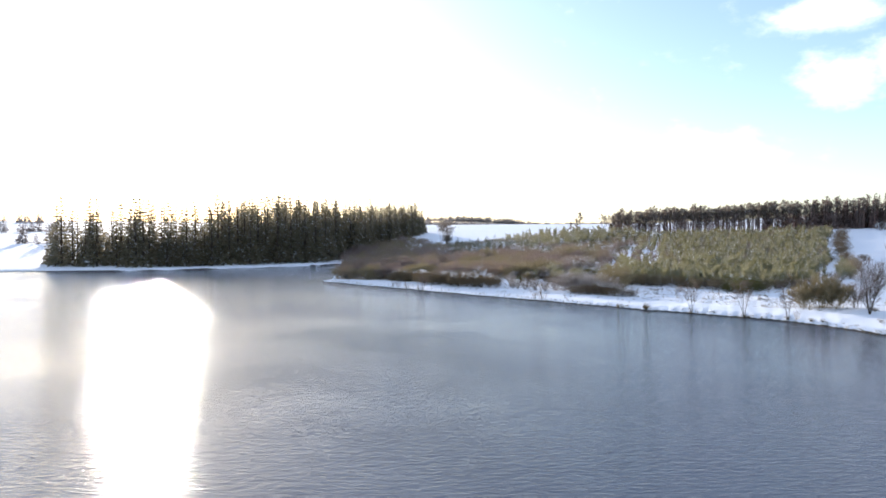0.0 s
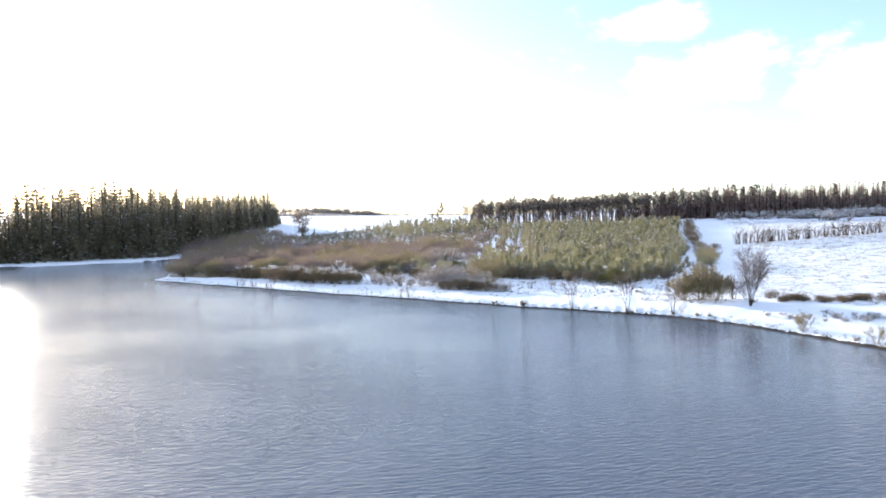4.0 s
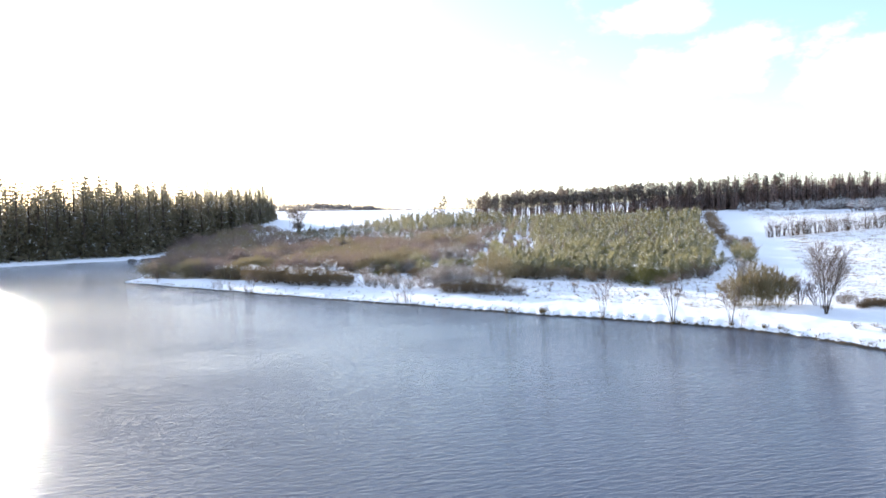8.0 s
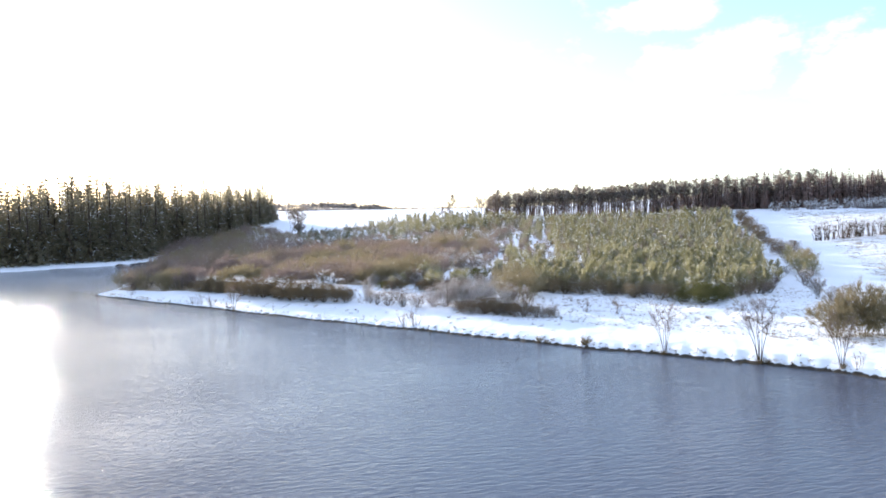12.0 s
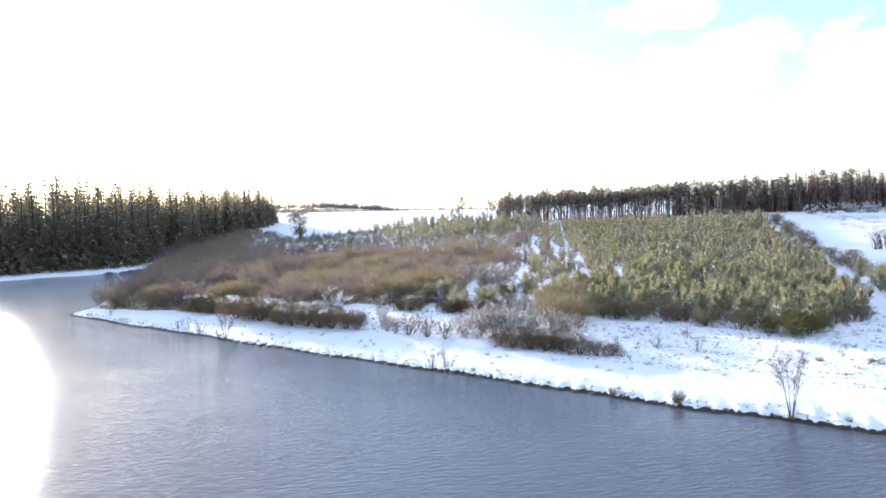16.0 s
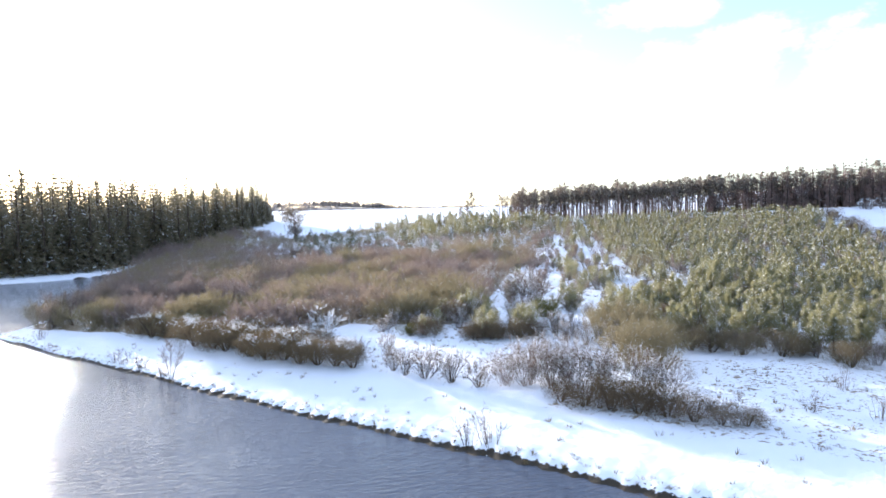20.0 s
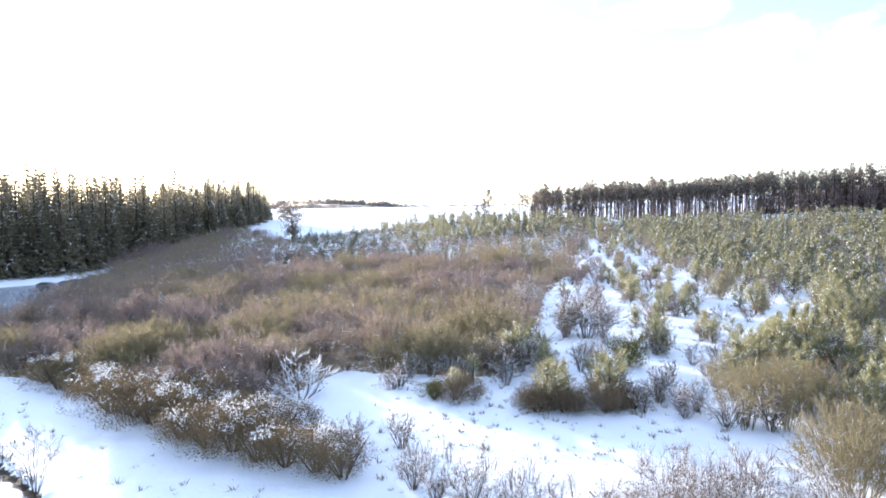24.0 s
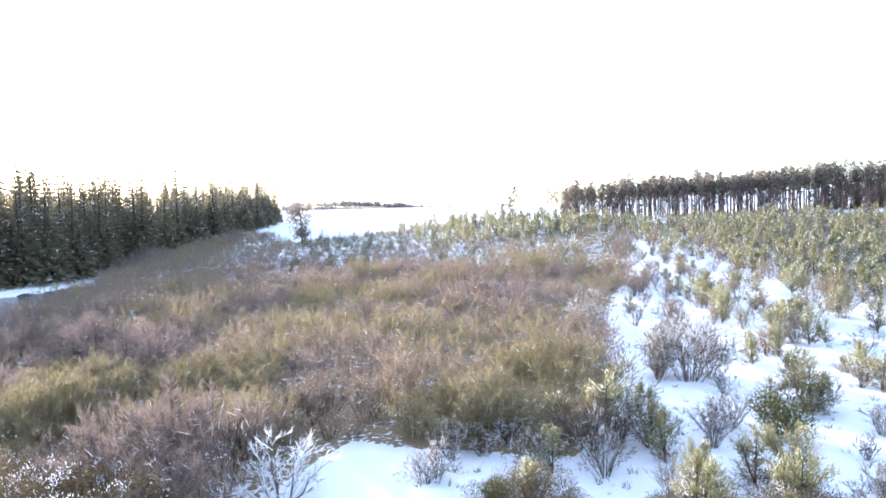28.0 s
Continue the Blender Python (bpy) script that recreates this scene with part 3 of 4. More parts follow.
def ground():
    xs = steps((-3000, -600, 300), (-600, -240, 40), (-240, -60, 7), (-60, -36, 0.7), (-36, 62, 0.42), (62, 80, 0.8), (80, 130, 2.2), (130, 300, 5), (300, 600, 30), (600, 3400, 280))
    ys = steps((-900, -60, 120), (-60, 50, 8), (50, 90, 0.8), (90, 205, 0.42), (205, 260, 2.4), (260, 420, 5), (420, 1200, 26), (1200, 4200, 250))
    x, y = np.meshgrid(xs, ys)
    z, e = height(x, y), inland(x, y)
    n, m = len(xs), len(ys)
    i, j = np.meshgrid(np.arange(n - 1), np.arange(m - 1))
    a = (j * n + i).ravel()
    faces = np.concatenate([np.stack([a, a + 1, a + n + 1], 1), np.stack([a, a + n + 1, a + n], 1)])
    verts = np.stack([x.ravel(), y.ravel(), z.ravel()], 1)
    me = mesh_of("ground", verts, faces, [SNOW], smooth=True)
    field = inside(FIELD, x, y) * 0.70 + inside(CLEARING, x, y) * 0.55 + 0.12
    field = np.where((e > 0) & (e < 7) & (y > 95), 0.0, field)
    field = np.where(inside(THICKET, x, y) | inside(INLET_SIDE, x, y) | inside(WOOD, x, y) | inside(WOOD_THIN, x, y) | inside(BAND, x, y), 1.0, field)
    field = np.where(inside(THICKET, x, y) | inside(INLET_SIDE, x, y), 1.3, field)
    field = np.where((y > 330) & ~inside(BAND, x, y) & ~inside(WOOD_THIN, x, y), 0.05, field)
    field = np.where(y > 1000, 1.25, field)  # far hill mostly straw-coloured
    bank = np.clip(1 - (e - 0.05) / 0.36, 0, 1)
    for name, value in (("stubble", field), ("bank", bank)):
        me.attributes.new(name, "FLOAT", "POINT").data.foreach_set("value", np.asarray(value, np.float32).ravel())
    tagged(new("ground", me), "snow-covered ground with dead grass showing through", "ground", kind="structure")


def lake():
    v = [(-900, -700, 0), (330, -700, 0), (330, 40, 0), (90, 120, 0), (45, 170, 0), (20, 240, 0), (-10, 380, 0), (-60, 380, 0), (-900, 330, 0)]
    bm = bmesh.new()
    bm.faces.new([bm.verts.new(p) for p in v])
    bmesh.ops.triangulate(bm, faces=bm.faces[:])
    me = bpy.data.meshes.new("water")
    bm.to_mesh(me), bm.free()
    me.materials.append(WATER)
    tagged(new("water", me), "wind-rippled grey-blue lake water", "lake", kind="structure")


ground()
lake()


# ---- setting plants down ----
class Stock:
    """A few plants of one kind; the first of each is set down itself, the others are copies."""

    def __init__(self, name, makes, names, materials, label, category, group=""):
        self.things = [thing(name, p, names, materials, label, category, group) for p in makes]
        self.used, self.count = set(), 0

    def put(self, x, y, size=1.0, tall=1.0, which=None, turn=None, label="", sink=0.06):
        k = (self.count if which is None else which) % len(self.things)
        m = stand(x, y, self.count * 137.5 % 360 if turn is None else turn, size, tall, sink)
        self.count += 1
        if k in self.used:
            was = self.things[k].scale
            ob = copy_thing(self.things[k], m @ Matrix.Diagonal((1 / was.x, 1 / was.y, 1 / was.z, 1)))
        else:
            self.used.add(k)
            ob = self.things[k]
            ob.matrix_basis = m
        return tagged(ob, label) if label else ob


def rng_of(n):
    return np.random.default_rng(n)


def upland(x, y):
    """Metres inland, straight up the slope."""
    return (x - 23.8) * 0.79 + (y - 135) * 0.613


# ---- the young pine plantation ----
PLANTED = [(48, 155), (57, 148), (66, 134), (80, 138), (117, 186), (137, 222), (168, 268), (150, 282), (116, 314), (107, 300), (93, 262), (86, 238), (82, 214),
           (83, 202), (80, 191), (70, 186), (61, 179), (53, 171), (49, 163)]
NEEDLED = ["trunk", "crown", "crown"]
r = rng_of(11)
pines = Stock("young_pine", [young_pine(rng_of(20 + k), 3.7, 1.55 + 0.15 * (k % 3), 60, 62, 0.62) for k in range(8)], NEEDLED, [TRUNK, PINE, PINE_LOW],
              "yellow-green young pine with snow on its boughs", "pine tree", "young pines of the plantation")
spots = sown(PLANTED, 2.55, r)
rise = upland(spots[:, 0], spots[:, 1])
order = np.argsort(rise + 0.35 * np.abs(spots[:, 0] - 62))
near, far = spots[order[:285]], spots[order[285:]]
for x, y in near:
    pines.put(x, y, r.uniform(0.72, 1.22), r.uniform(0.9, 1.2))
thin_pines = [young_pine(rng_of(40 + k), 3.8, 1.6, 28, 20, 1.25, arms=False) for k in range(5)]
joined("plantation_pines", thin_pines, far, r.uniform(0.7, 1.2, len(far)), [TRUNK, PINE, PINE_LOW],
       "dense block of yellow-green young pines dusted with snow", "pine plantation", r)

brown = sown(PLANTED, 5.2, r)
brown = brown[r.random(len(brown)) < 0.25 + 0.6 * ease((upland(brown[:, 0], brown[:, 1]) - 60) / 70)]
joined("plantation_scrub", [bare_shrub(rng_of(330 + k), 3.4, 1.7, 9, 6, 8, 0.5, 0.8, fine=0.05, thick=0.026, light=True) for k in range(4)], brown, r.uniform(0.8, 1.15, len(brown)), [BIRCH, BIRCH],
       "purple-brown leafless shrubs grown up among the planted pines", "scrub", r)
# pines that stand alone along the open ride
bushy = Stock("bushy_pine", [young_pine(rng_of(46 + k), 3.1, 1.8 + 0.2 * (k % 2), 60, 58, 0.62, dome=0.4) for k in range(4)], NEEDLED, [TRUNK, PINE, PINE_LOW],
              "bushy young pine alone in the snow beside the ride", "pine tree", "pines along the ride")
RIDE_PINES = [(49.2, 180.6, 1.25), (47.4, 182.4, 0.8), (32.4, 167.5, 1.1), (34.2, 168.6, 0.9), (37.2, 166.9, 1.1), (39.0, 168.4, 0.8), (48.3, 166.9, 1.25), (50.8, 169.4, 1.1), (57.8, 170.1, 1.4), (55.0, 171.6, 1.2),
              (60.4, 172.4, 1.2), (58.2, 185.4, 0.95), (58.9, 188.0, 0.6), (71.3, 194.4, 1.25), (73.8, 196.6, 1.0), (82.0, 194.0, 1.3), (79.4, 192.4, 1.1), (63.3, 212.3, 1.2), (61.3, 208.9, 0.95), (65.8, 219.1, 1.2),
              (61.3, 199.8, 1.1), (63.0, 197.4, 1.0), (54.8, 218.7, 0.7)] + [(33.6, 179.6, 1.3), (31.2, 181.0, 1.1), (36.0, 178.2, 0.8), (44.2, 192.6, 1.0), (69.5, 228.0, 0.8), (78.0, 246.0, 0.9), (67.0, 204.5, 0.8),
              (74.0, 206.0, 1.0), (84.0, 262.0, 0.9), (88.0, 268.0, 1.0), (60.6, 236, 0.8), (66.5, 229.5, 0.7), (82.2, 253.6, 0.9), (69.0, 241.8, 0.8), (86.4, 243, 1.1), (80, 221, 1.1), (76.5, 228, 0.8),
              (26.2, 172.4, 0.7), (28.8, 176.0, 0.8), (90, 158, 1.1), (99, 150, 1.0), (96, 155, 0.9), (88, 146, 0.9)]
for x, y, s in RIDE_PINES:
    bushy.put(x, y, s, 1.0 + 0.12 * math.sin(x * 7))

# ---- snowy spruces behind the thicket ----
r = rng_of(12)
small_spruce = Stock("young_spruce", [spruce(rng_of(60 + k), 3.2, 1.15, 14, 7, 8, 0.45) for k in range(4)], ["trunk", "crown"], [TRUNK, SPRUCE],
                     "young spruce with boughs whitened by snow", "spruce tree", "young spruces behind the thicket")
spots = sown(BAND, 2.9, r)
order = np.argsort(upland(spots[:, 0], spots[:, 1]))
leading, r_rest = spots[order[:120]], spots[order[120:]]
among = leading[1::2]
for x, y in leading[::2]:
    small_spruce.put(x, y, r.uniform(0.55, 1.15), r.uniform(0.8, 1.15))
piney = (r.random(len(r_rest)) < 0.36) & (r_rest[:, 0] > 46) & (r_rest[:, 1] > 312)
joined("upper_pines", thin_pines, r_rest[piney], r.uniform(0.75, 1.2, piney.sum()) * (1 + 0.3 * ease((r_rest[piney][:, 0] - 50) / 40)), [TRUNK, PINE, PINE_LOW], "young pines among the scrub high on the slope", "pine trees", r)
r_rest = r_rest[~piney]
gap = sown([(85, 262), (93, 266), (107, 302), (116, 316), (112, 336), (104, 318), (94, 294)], 2.7, r)
joined("ride_end_pines", thin_pines, gap, r.uniform(0.5, 1.0, len(gap)), [TRUNK, PINE, PINE_LOW], "small pines closing the upper end of the ride", "pine trees", r)
mixed = r.random(len(r_rest)) < 0.74
scrubby, rest = r_rest[mixed], r_rest[~mixed]
joined("young_spruces", [spruce(rng_of(70 + k), 3.2, 1.35, 10, 6, 6, 0.55) for k in range(4)], rest, r.uniform(0.45, 1.15, len(rest)), [TRUNK, SPRUCE],
       "band of snow-dusted young spruces on the slope", "spruce trees", r)
laden = Stock("snow_laden_spruce", [spruce(rng_of(64 + k), 3.4, 1.3, 14, 7, 9, 0.42) for k in range(3)], ["trunk", "crown"], [TRUNK, SNOW_SPRUCE],
              "spruce standing clear, thickly laden with snow", "spruce tree", "snow-laden spruces")
for x, y, s in [(47.4, 294.6, 1.3), (48.0, 269.8, 1.6), (41, 280, 1.1), (75.9, 289.9, 1.3), (66.9, 287.4, 1.4), (63.5, 285, 0.9), (102.3, 319.3, 0.9), (67.3, 336.3, 1.3), (73.6, 337.4, 1.3), (105.8, 304.6, 2.0),
                (30, 288, 1.1), (20, 290, 1.0), (90, 300, 1.1), (-6.5, 246, 1.1), (-9, 236, 1.0), (54.6, 281.4, 1.0), (50.7, 308.2, 1.1), (70.6, 287.2, 1.0), (68.3, 377.4, 0.9), (78.3, 346.2, 1.0), (28.6, 339.3, 1.0), (36.3, 318.0, 0.9), (47.1, 326.8, 1.0), (50.1, 281.2, 1.2), (69.7, 276.2, 0.9), (76.4, 285.8, 0.8), (71.7, 306.9, 0.9), (26.7, 370.6, 0.8), (68.3, 337.3, 0.9), (81.5, 287.8, 0.8), (99.3, 279.5, 0.6)]:
    laden.put(x, y, s)

# ---- the brown thicket ----
STEMMED = ["branch_frame", "crown"]
r = rng_of(13)
scrub = Stock("willow_scrub", [bare_shrub(rng_of(80 + k), 3.3, 2.0, twigs=12, fine=0.026) for k in range(4)], STEMMED, [TRUNK, TWIG],
              "leafless brown willow shrub flecked with snow", "shrub", "shrubs of the brown thicket")
birch = Stock("birch_scrub", [bare_shrub(rng_of(90 + k), 3.7, 1.7, twigs=12, upright=0.6, fine=0.026) for k in range(3)], STEMMED, [TRUNK, BIRCH],
              "leafless purple-brown birch shrub", "shrub", "shrubs of the brown thicket")
ochre = Stock("ochre_willow", [bare_shrub(rng_of(100 + k), 3.5, 2.0, 22, 6, 17, 0.4) for k in range(3)], STEMMED, [WILLOW, WILLOW],
              "leafless ochre-yellow willow bush with dense upright twigs", "willow bush", "ochre willows")
frosted = Stock("frosted_shrub", [bare_shrub(rng_of(110 + k), 2.5, 1.8, 20, 6, 14, 0.4, 0.5, thick=0.028) for k in range(4)], STEMMED, [FROST_TWIG, FROST_TWIG],
                "bare shrub with snow lying along its twigs", "shrub", "snow-lined shrubs")
spots = sown(THICKET, 2.65, r)
order = np.argsort(upland(spots[:, 0], spots[:, 1]) + 0.2 * spots[:, 1])
near, far = spots[order[:200]], spots[order[200:]]


# shrubs of a kind grow together in rounded stands of their own height
STANDS = sown(THICKET + INLET_SIDE[3:], 8.5, rng_of(131), 0.42)
STAND_KIND, STAND_TALL = rng_of(132).random(len(STANDS)), rng_of(133).uniform(0.82, 1.42, len(STANDS))


def stand_of(x, y):
    """The kind of the stand at a place, as a number to 1, and the shrubs' size there."""
    d = np.hypot(STANDS[:, 0] - x, STANDS[:, 1] - y)
    k = int(np.argmin(d))
    return STAND_KIND[k], STAND_TALL[k] * (1.08 - 0.42 * min(1.0, d[k] / 7.0) ** 2)


for x, y in near:
    lot, size = stand_of(x, y)
    lot += r.normal(0, 0.06)
    kind = ochre if lot > 0.74 else birch if lot < 0.36 else frosted if r.random() < 0.12 else scrub
    kind.put(x, y, r.uniform(0.92, 1.12) * size, r.uniform(0.88, 1.1))
for k, (x, y) in enumerate(among):
    (birch, scrub, frosted)[k % 3].put(x, y, r.uniform(0.6, 1.0))
far = np.concatenate([far, sown(INLET_SIDE, 3.1, r), scrubby])
thin = [bare_shrub(rng_of(120 + k), 3.7, 2.5, 10, 6, 8, 0.35, 1.2, fine=0.046, thick=0.026, light=True) for k in range(5)]
lot, size = np.array([stand_of(x, y) for x, y in far]).T
lot = lot + r.normal(0, 0.07, len(far))
size = size * r.uniform(0.85, 1.1, len(far)) * np.where(far[:, 1] > 285, 0.8, 1) * (1 + 0.7 * ease((-far[:, 0] - 8) / 14) * ease((far[:, 1] - 320) / 40))
for name, material_pair, pick, label in (("thicket_willows", [TWIG, TWIG], (lot >= 0.36) & (lot <= 0.74), "dense brown leafless willow thicket"),
                                         ("thicket_birches", [BIRCH, BIRCH], lot < 0.36, "dense purple-brown leafless birch thicket"),
                                         ("thicket_ochre", [WILLOW, WILLOW], lot > 0.74, "ochre leafless willows within the thicket")):
    joined(name, thin, far[pick], size[pick], material_pair, label, "thicket", r)

# ---- the old pine wood along the skyline ----
r = rng_of(14)
old = Stock("tall_pine", [tall_pine(rng_of(130 + k), 12.0 * r.uniform(0.82, 1.1), r.uniform(0.5, 0.68), r.uniform(1.5, 2.4), 20, 28, 0.60) for k in range(10)], ["trunk", "crown"], [RED_TRUNK, SCOTS],
            "tall old pine with a bare reddish trunk and dark crown", "pine tree", "tall pines on the skyline")


def wood_tall(x):
    """The wood stands tallest over the middle of the ridge."""
    return 1 + 0.15 * np.exp(-(((x - 208) / 34) ** 2))


thin_wood = sown(WOOD_THIN, 2.0, r)
thin_wood = thin_wood[r.random(len(thin_wood)) < 0.35 + 0.65 * ease((thin_wood[:, 0] - 98) / 34)]
spots = sown(WOOD, 2.6, r)
front = np.min([np.hypot(spots[:, 0] - a, spots[:, 1] - b) for a, b in [(160 + 24 * s, 306 - 19 * s) for s in np.linspace(0, 1, 9)] + [(184 + 40 * s, 287 - 25 * s) for s in np.linspace(0, 1, 12)] + [(224 + 126 * s, 262 - 72 * s) for s in np.linspace(0, 1, 30)]], axis=0)
order = np.argsort(front)
for x, y in np.concatenate([thin_wood[::3], spots[order[:150]]]):
    if x < 178 + 30 * r.random() or r.random() < 0.25:
        old.put(x, y, r.uniform(0.78, 1.1) * float(wood_tall(x)))
deep = np.concatenate([thin_wood[1::3], thin_wood[2::3], spots[order[150:620]]])
west = deep[:, 0] < 178 + 30 * r.random(len(deep))
joined("pine_wood", [tall_pine(rng_of(150 + k), 12.0, 0.55, 1.9, 13, 14, 0.72) for k in range(6)], deep[west], r.uniform(0.78, 1.12, west.sum()) * wood_tall(deep[west][:, 0]), [RED_TRUNK, SCOTS],
       "deep wood of tall old pines", "pine wood", r)
joined("larch_wood", [spruce(rng_of(156 + k), 11.6, 2.1, 15, 6, 5, 1.2) for k in range(5)], deep[~west], r.uniform(0.8, 1.1, (~west).sum()) * wood_tall(deep[~west][:, 0]), [TRUNK, LARCH],
       "deep brown wood of leafless larches", "larch wood", r)
for x, y, s in [(82.5, 364, 0.95), (85.2, 366.5, 1.08), (79.0, 362, 0.7), (76.0, 367, 0.45)]:
    old.put(x, y, s, label="tall pine apart from the wood, on the snowy slope")

# leafless larches before and among the pines
larch = Stock("larch_tree", [spruce(rng_of(165 + k), 10.5, 1.8, 22, 7, 8, 0.75) for k in range(4)], ["trunk", "crown"], [TRUNK, LARCH],
              "leafless purple-brown larch in the skyline wood", "larch tree", "larches of the skyline wood")
for x, y in spots[order[1:420:2]]:
    if x > 150 + 40 * r.random():
        larch.put(x + r.uniform(-1, 1), y + r.uniform(-1, 1), r.uniform(0.78, 1.12) * float(wood_tall(x)), r.uniform(0.9, 1.15))

for k, (x, y) in enumerate([(160.3, 308.3), (162.6, 309.0), (164.7, 310.0), (165.1, 313.4), (167.7, 315.2), (163.1, 312.5), (167.6, 312.7)]):
    (old, larch)[k % 2].put(x, y, 0.95 + 0.03 * k)

# bare underwood that fills the wood from below
spots = sown(WOOD, 4.2, r)
spots = np.concatenate([spots[np.argsort(spots[:, 1] + 0.62 * spots[:, 0])[:400]], sown([(100, 364), (128, 334), (160, 304), (164, 309), (132, 340), (106, 372)], 3.6, r)])
joined("wood_underwood", [bare_shrub(rng_of(160 + k), 7.2, 2.2, 8, 6, 7, 0.85, 0.5, 0.06, 0.11, light=True) for k in range(4)], spots, r.uniform(0.8, 1.25, len(spots)), [TRUNK, BIRCH],
       "purple-brown leafless underwood along the pine wood", "underwood", r)

# ---- the tall wood across the inlet ----
r = rng_of(15)
FAR_WOOD = [(-172, 296), (-135, 290), (-98, 305), (-74, 324), (-60, 344), (-50, 376), (-30, 402), (-16, 438), (-6, 466), (-3, 496), (-40, 540), (-120, 470), (-185, 400), (-190, 330)]
big = Stock("tall_spruce", [spruce(rng_of(170 + k), 20, 4.5, 26, 9, 12, 1.2) for k in range(5)], ["trunk", "crown"], [TRUNK, DARK_SPRUCE],
            "tall dark spruce at the edge of the wood", "spruce tree", "tall spruces across the inlet")
spots = sown(FAR_WOOD, 6.2, r)
edge = inland(spots[:, 0], spots[:, 1])
east = np.array([min(math.hypot(x - a, y - b) for a, b in [(-50, 376), (-30, 402), (-16, 438), (-6, 466), (-4, 490), (-40, 389), (-23, 420), (-11, 452)]) for x, y in spots])
order = np.argsort(np.minimum(edge - 0.12 * spots[:, 0], 0.8 * east))
for x, y in spots[order[:140]]:
    big.put(x, y, r.uniform(0.72, 1.08) * (1.30 + 0.24 * float(ease((x + 120) / 50)) - 0.42 * float(ease((y - 395) / 70))), sink=0.2)
deep = spots[order[140:420]]
joined("spruce_wood", [spruce(rng_of(180 + k), 21, 4.6, 19, 7, 5, 2.0) for k in range(5)], deep, r.uniform(0.75, 1.08, len(deep)) * (1.28 + 0.24 * ease((deep[:, 0] + 120) / 50) - 0.44 * ease((deep[:, 1] - 400) / 80)), [TRUNK, DARK_SPRUCE],
       "tall dark spruce wood across the inlet", "spruce wood", r)

# ---- far hills: woods and hedges ----
r = rng_of(16)
clump = [spruce(rng_of(190 + k), 14, 4.5, 6, 5, 4, 4.2) for k in range(4)]
lines = []
for (ax, ay), (bx, by), wide, gap in [((60, 1560), (260, 1640), 60, 7), ((-60, 1480), (560, 1720), 26, 6.5), ((-900, 760), (-480, 840), 60, 14), ((-560, 560), (-330, 600), 40, 12),
                                     ((-330, 420), (-190, 440), 14, 9), ((-420, 330), (-250, 318), 8, 9), ((-60, 820), (70, 900), 40, 7), ((-900, 520), (-560, 600), 50, 14)]:
    n = int(math.hypot(bx - ax, by - ay) * wide / gap ** 2 / 1.5)
    s = r.random(n)
    lines.append(np.stack([ax + (bx - ax) * s + r.normal(0, wide / 3, n), ay + (by - ay) * s + r.normal(0, wide / 3, n)], 1))
lines = np.concatenate(lines)
joined("far_woods", clump, lines, r.uniform(0.5, 0.95, len(lines)), [TRUNK, HAZY_WOOD], "distant woods on snowy hills, their colour paled for haze", "far woods", r)
crest = r.random(520)
crest = np.stack([-60 + 250 * crest, 676 + 16 * crest + r.normal(0, 1.0, 520)], 1)
joined("far_hedge", [bare_shrub(rng_of(196 + k), 1.5, 1.2, 6, 4, 4, 0.5, fine=0.14, thick=0.1, light=True) for k in range(3)], crest, r.uniform(0.6, 1.1, 520), [TRUNK, HAZY_WOOD],
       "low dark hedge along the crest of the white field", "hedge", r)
hedge_kinds = [bare_shrub(rng_of(200 + k), 2.0, 1.5, 8, 4, 6, 0.5, fine=0.07, thick=0.05) for k in range(3)]

# ---- the lone tree on the far field ----
r = rng_of(17)
lone = Stock("lone_pine", [tall_pine(rng_of(211), 12.6, 0.22, 5.2, 72, 42, 0.72, 0.26, True)], ["trunk", "crown"], [RED_TRUNK, SCOTS],
             "broad-headed lone pine before a white field", "pine tree")
lone.put(10.2, 378.7, 1.1)

# ---- hedges and the field's margin ----
hedge = Stock("hedge_shrub", [bare_shrub(rng_of(220 + k), 2.6, 1.3, 9, 5, 8, 0.6, fine=0.035, thick=0.05) for k in range(4)], STEMMED, [TRUNK, FROST_TWIG],
              "gappy leafless hedge shrub dusted with snow", "hedge shrub", "hedge across the field")
for k in range(40):
    s = k / 39
    hedge.put(139 + 56 * s + r.normal(0, 0.4), 193 - 10.5 * s + r.normal(0, 0.4), r.uniform(1.15, 1.85), 1.15)
top_line = []
for (ax, ay), (bx, by), n in [((190, 268), (212, 246), 30), ((206, 246), (232, 224), 70), ((232, 224), (262, 226), 80), ((226, 232), (300, 196), 90), ((206, 232), (214, 222), 10)]:
    s = r.random(n)
    top_line.append(np.stack([ax + (bx - ax) * s + r.normal(0, 1.6, n), ay + (by - ay) * s + r.normal(0, 1.6, n)], 1))
top_line = np.concatenate(top_line)
joined("wood_edge_scrub", hedge_kinds, top_line, r.uniform(1.2, 2.2, len(top_line)), [BIRCH, HOAR], "snow-dusted scrub along the pine wood's edge", "scrub", r)

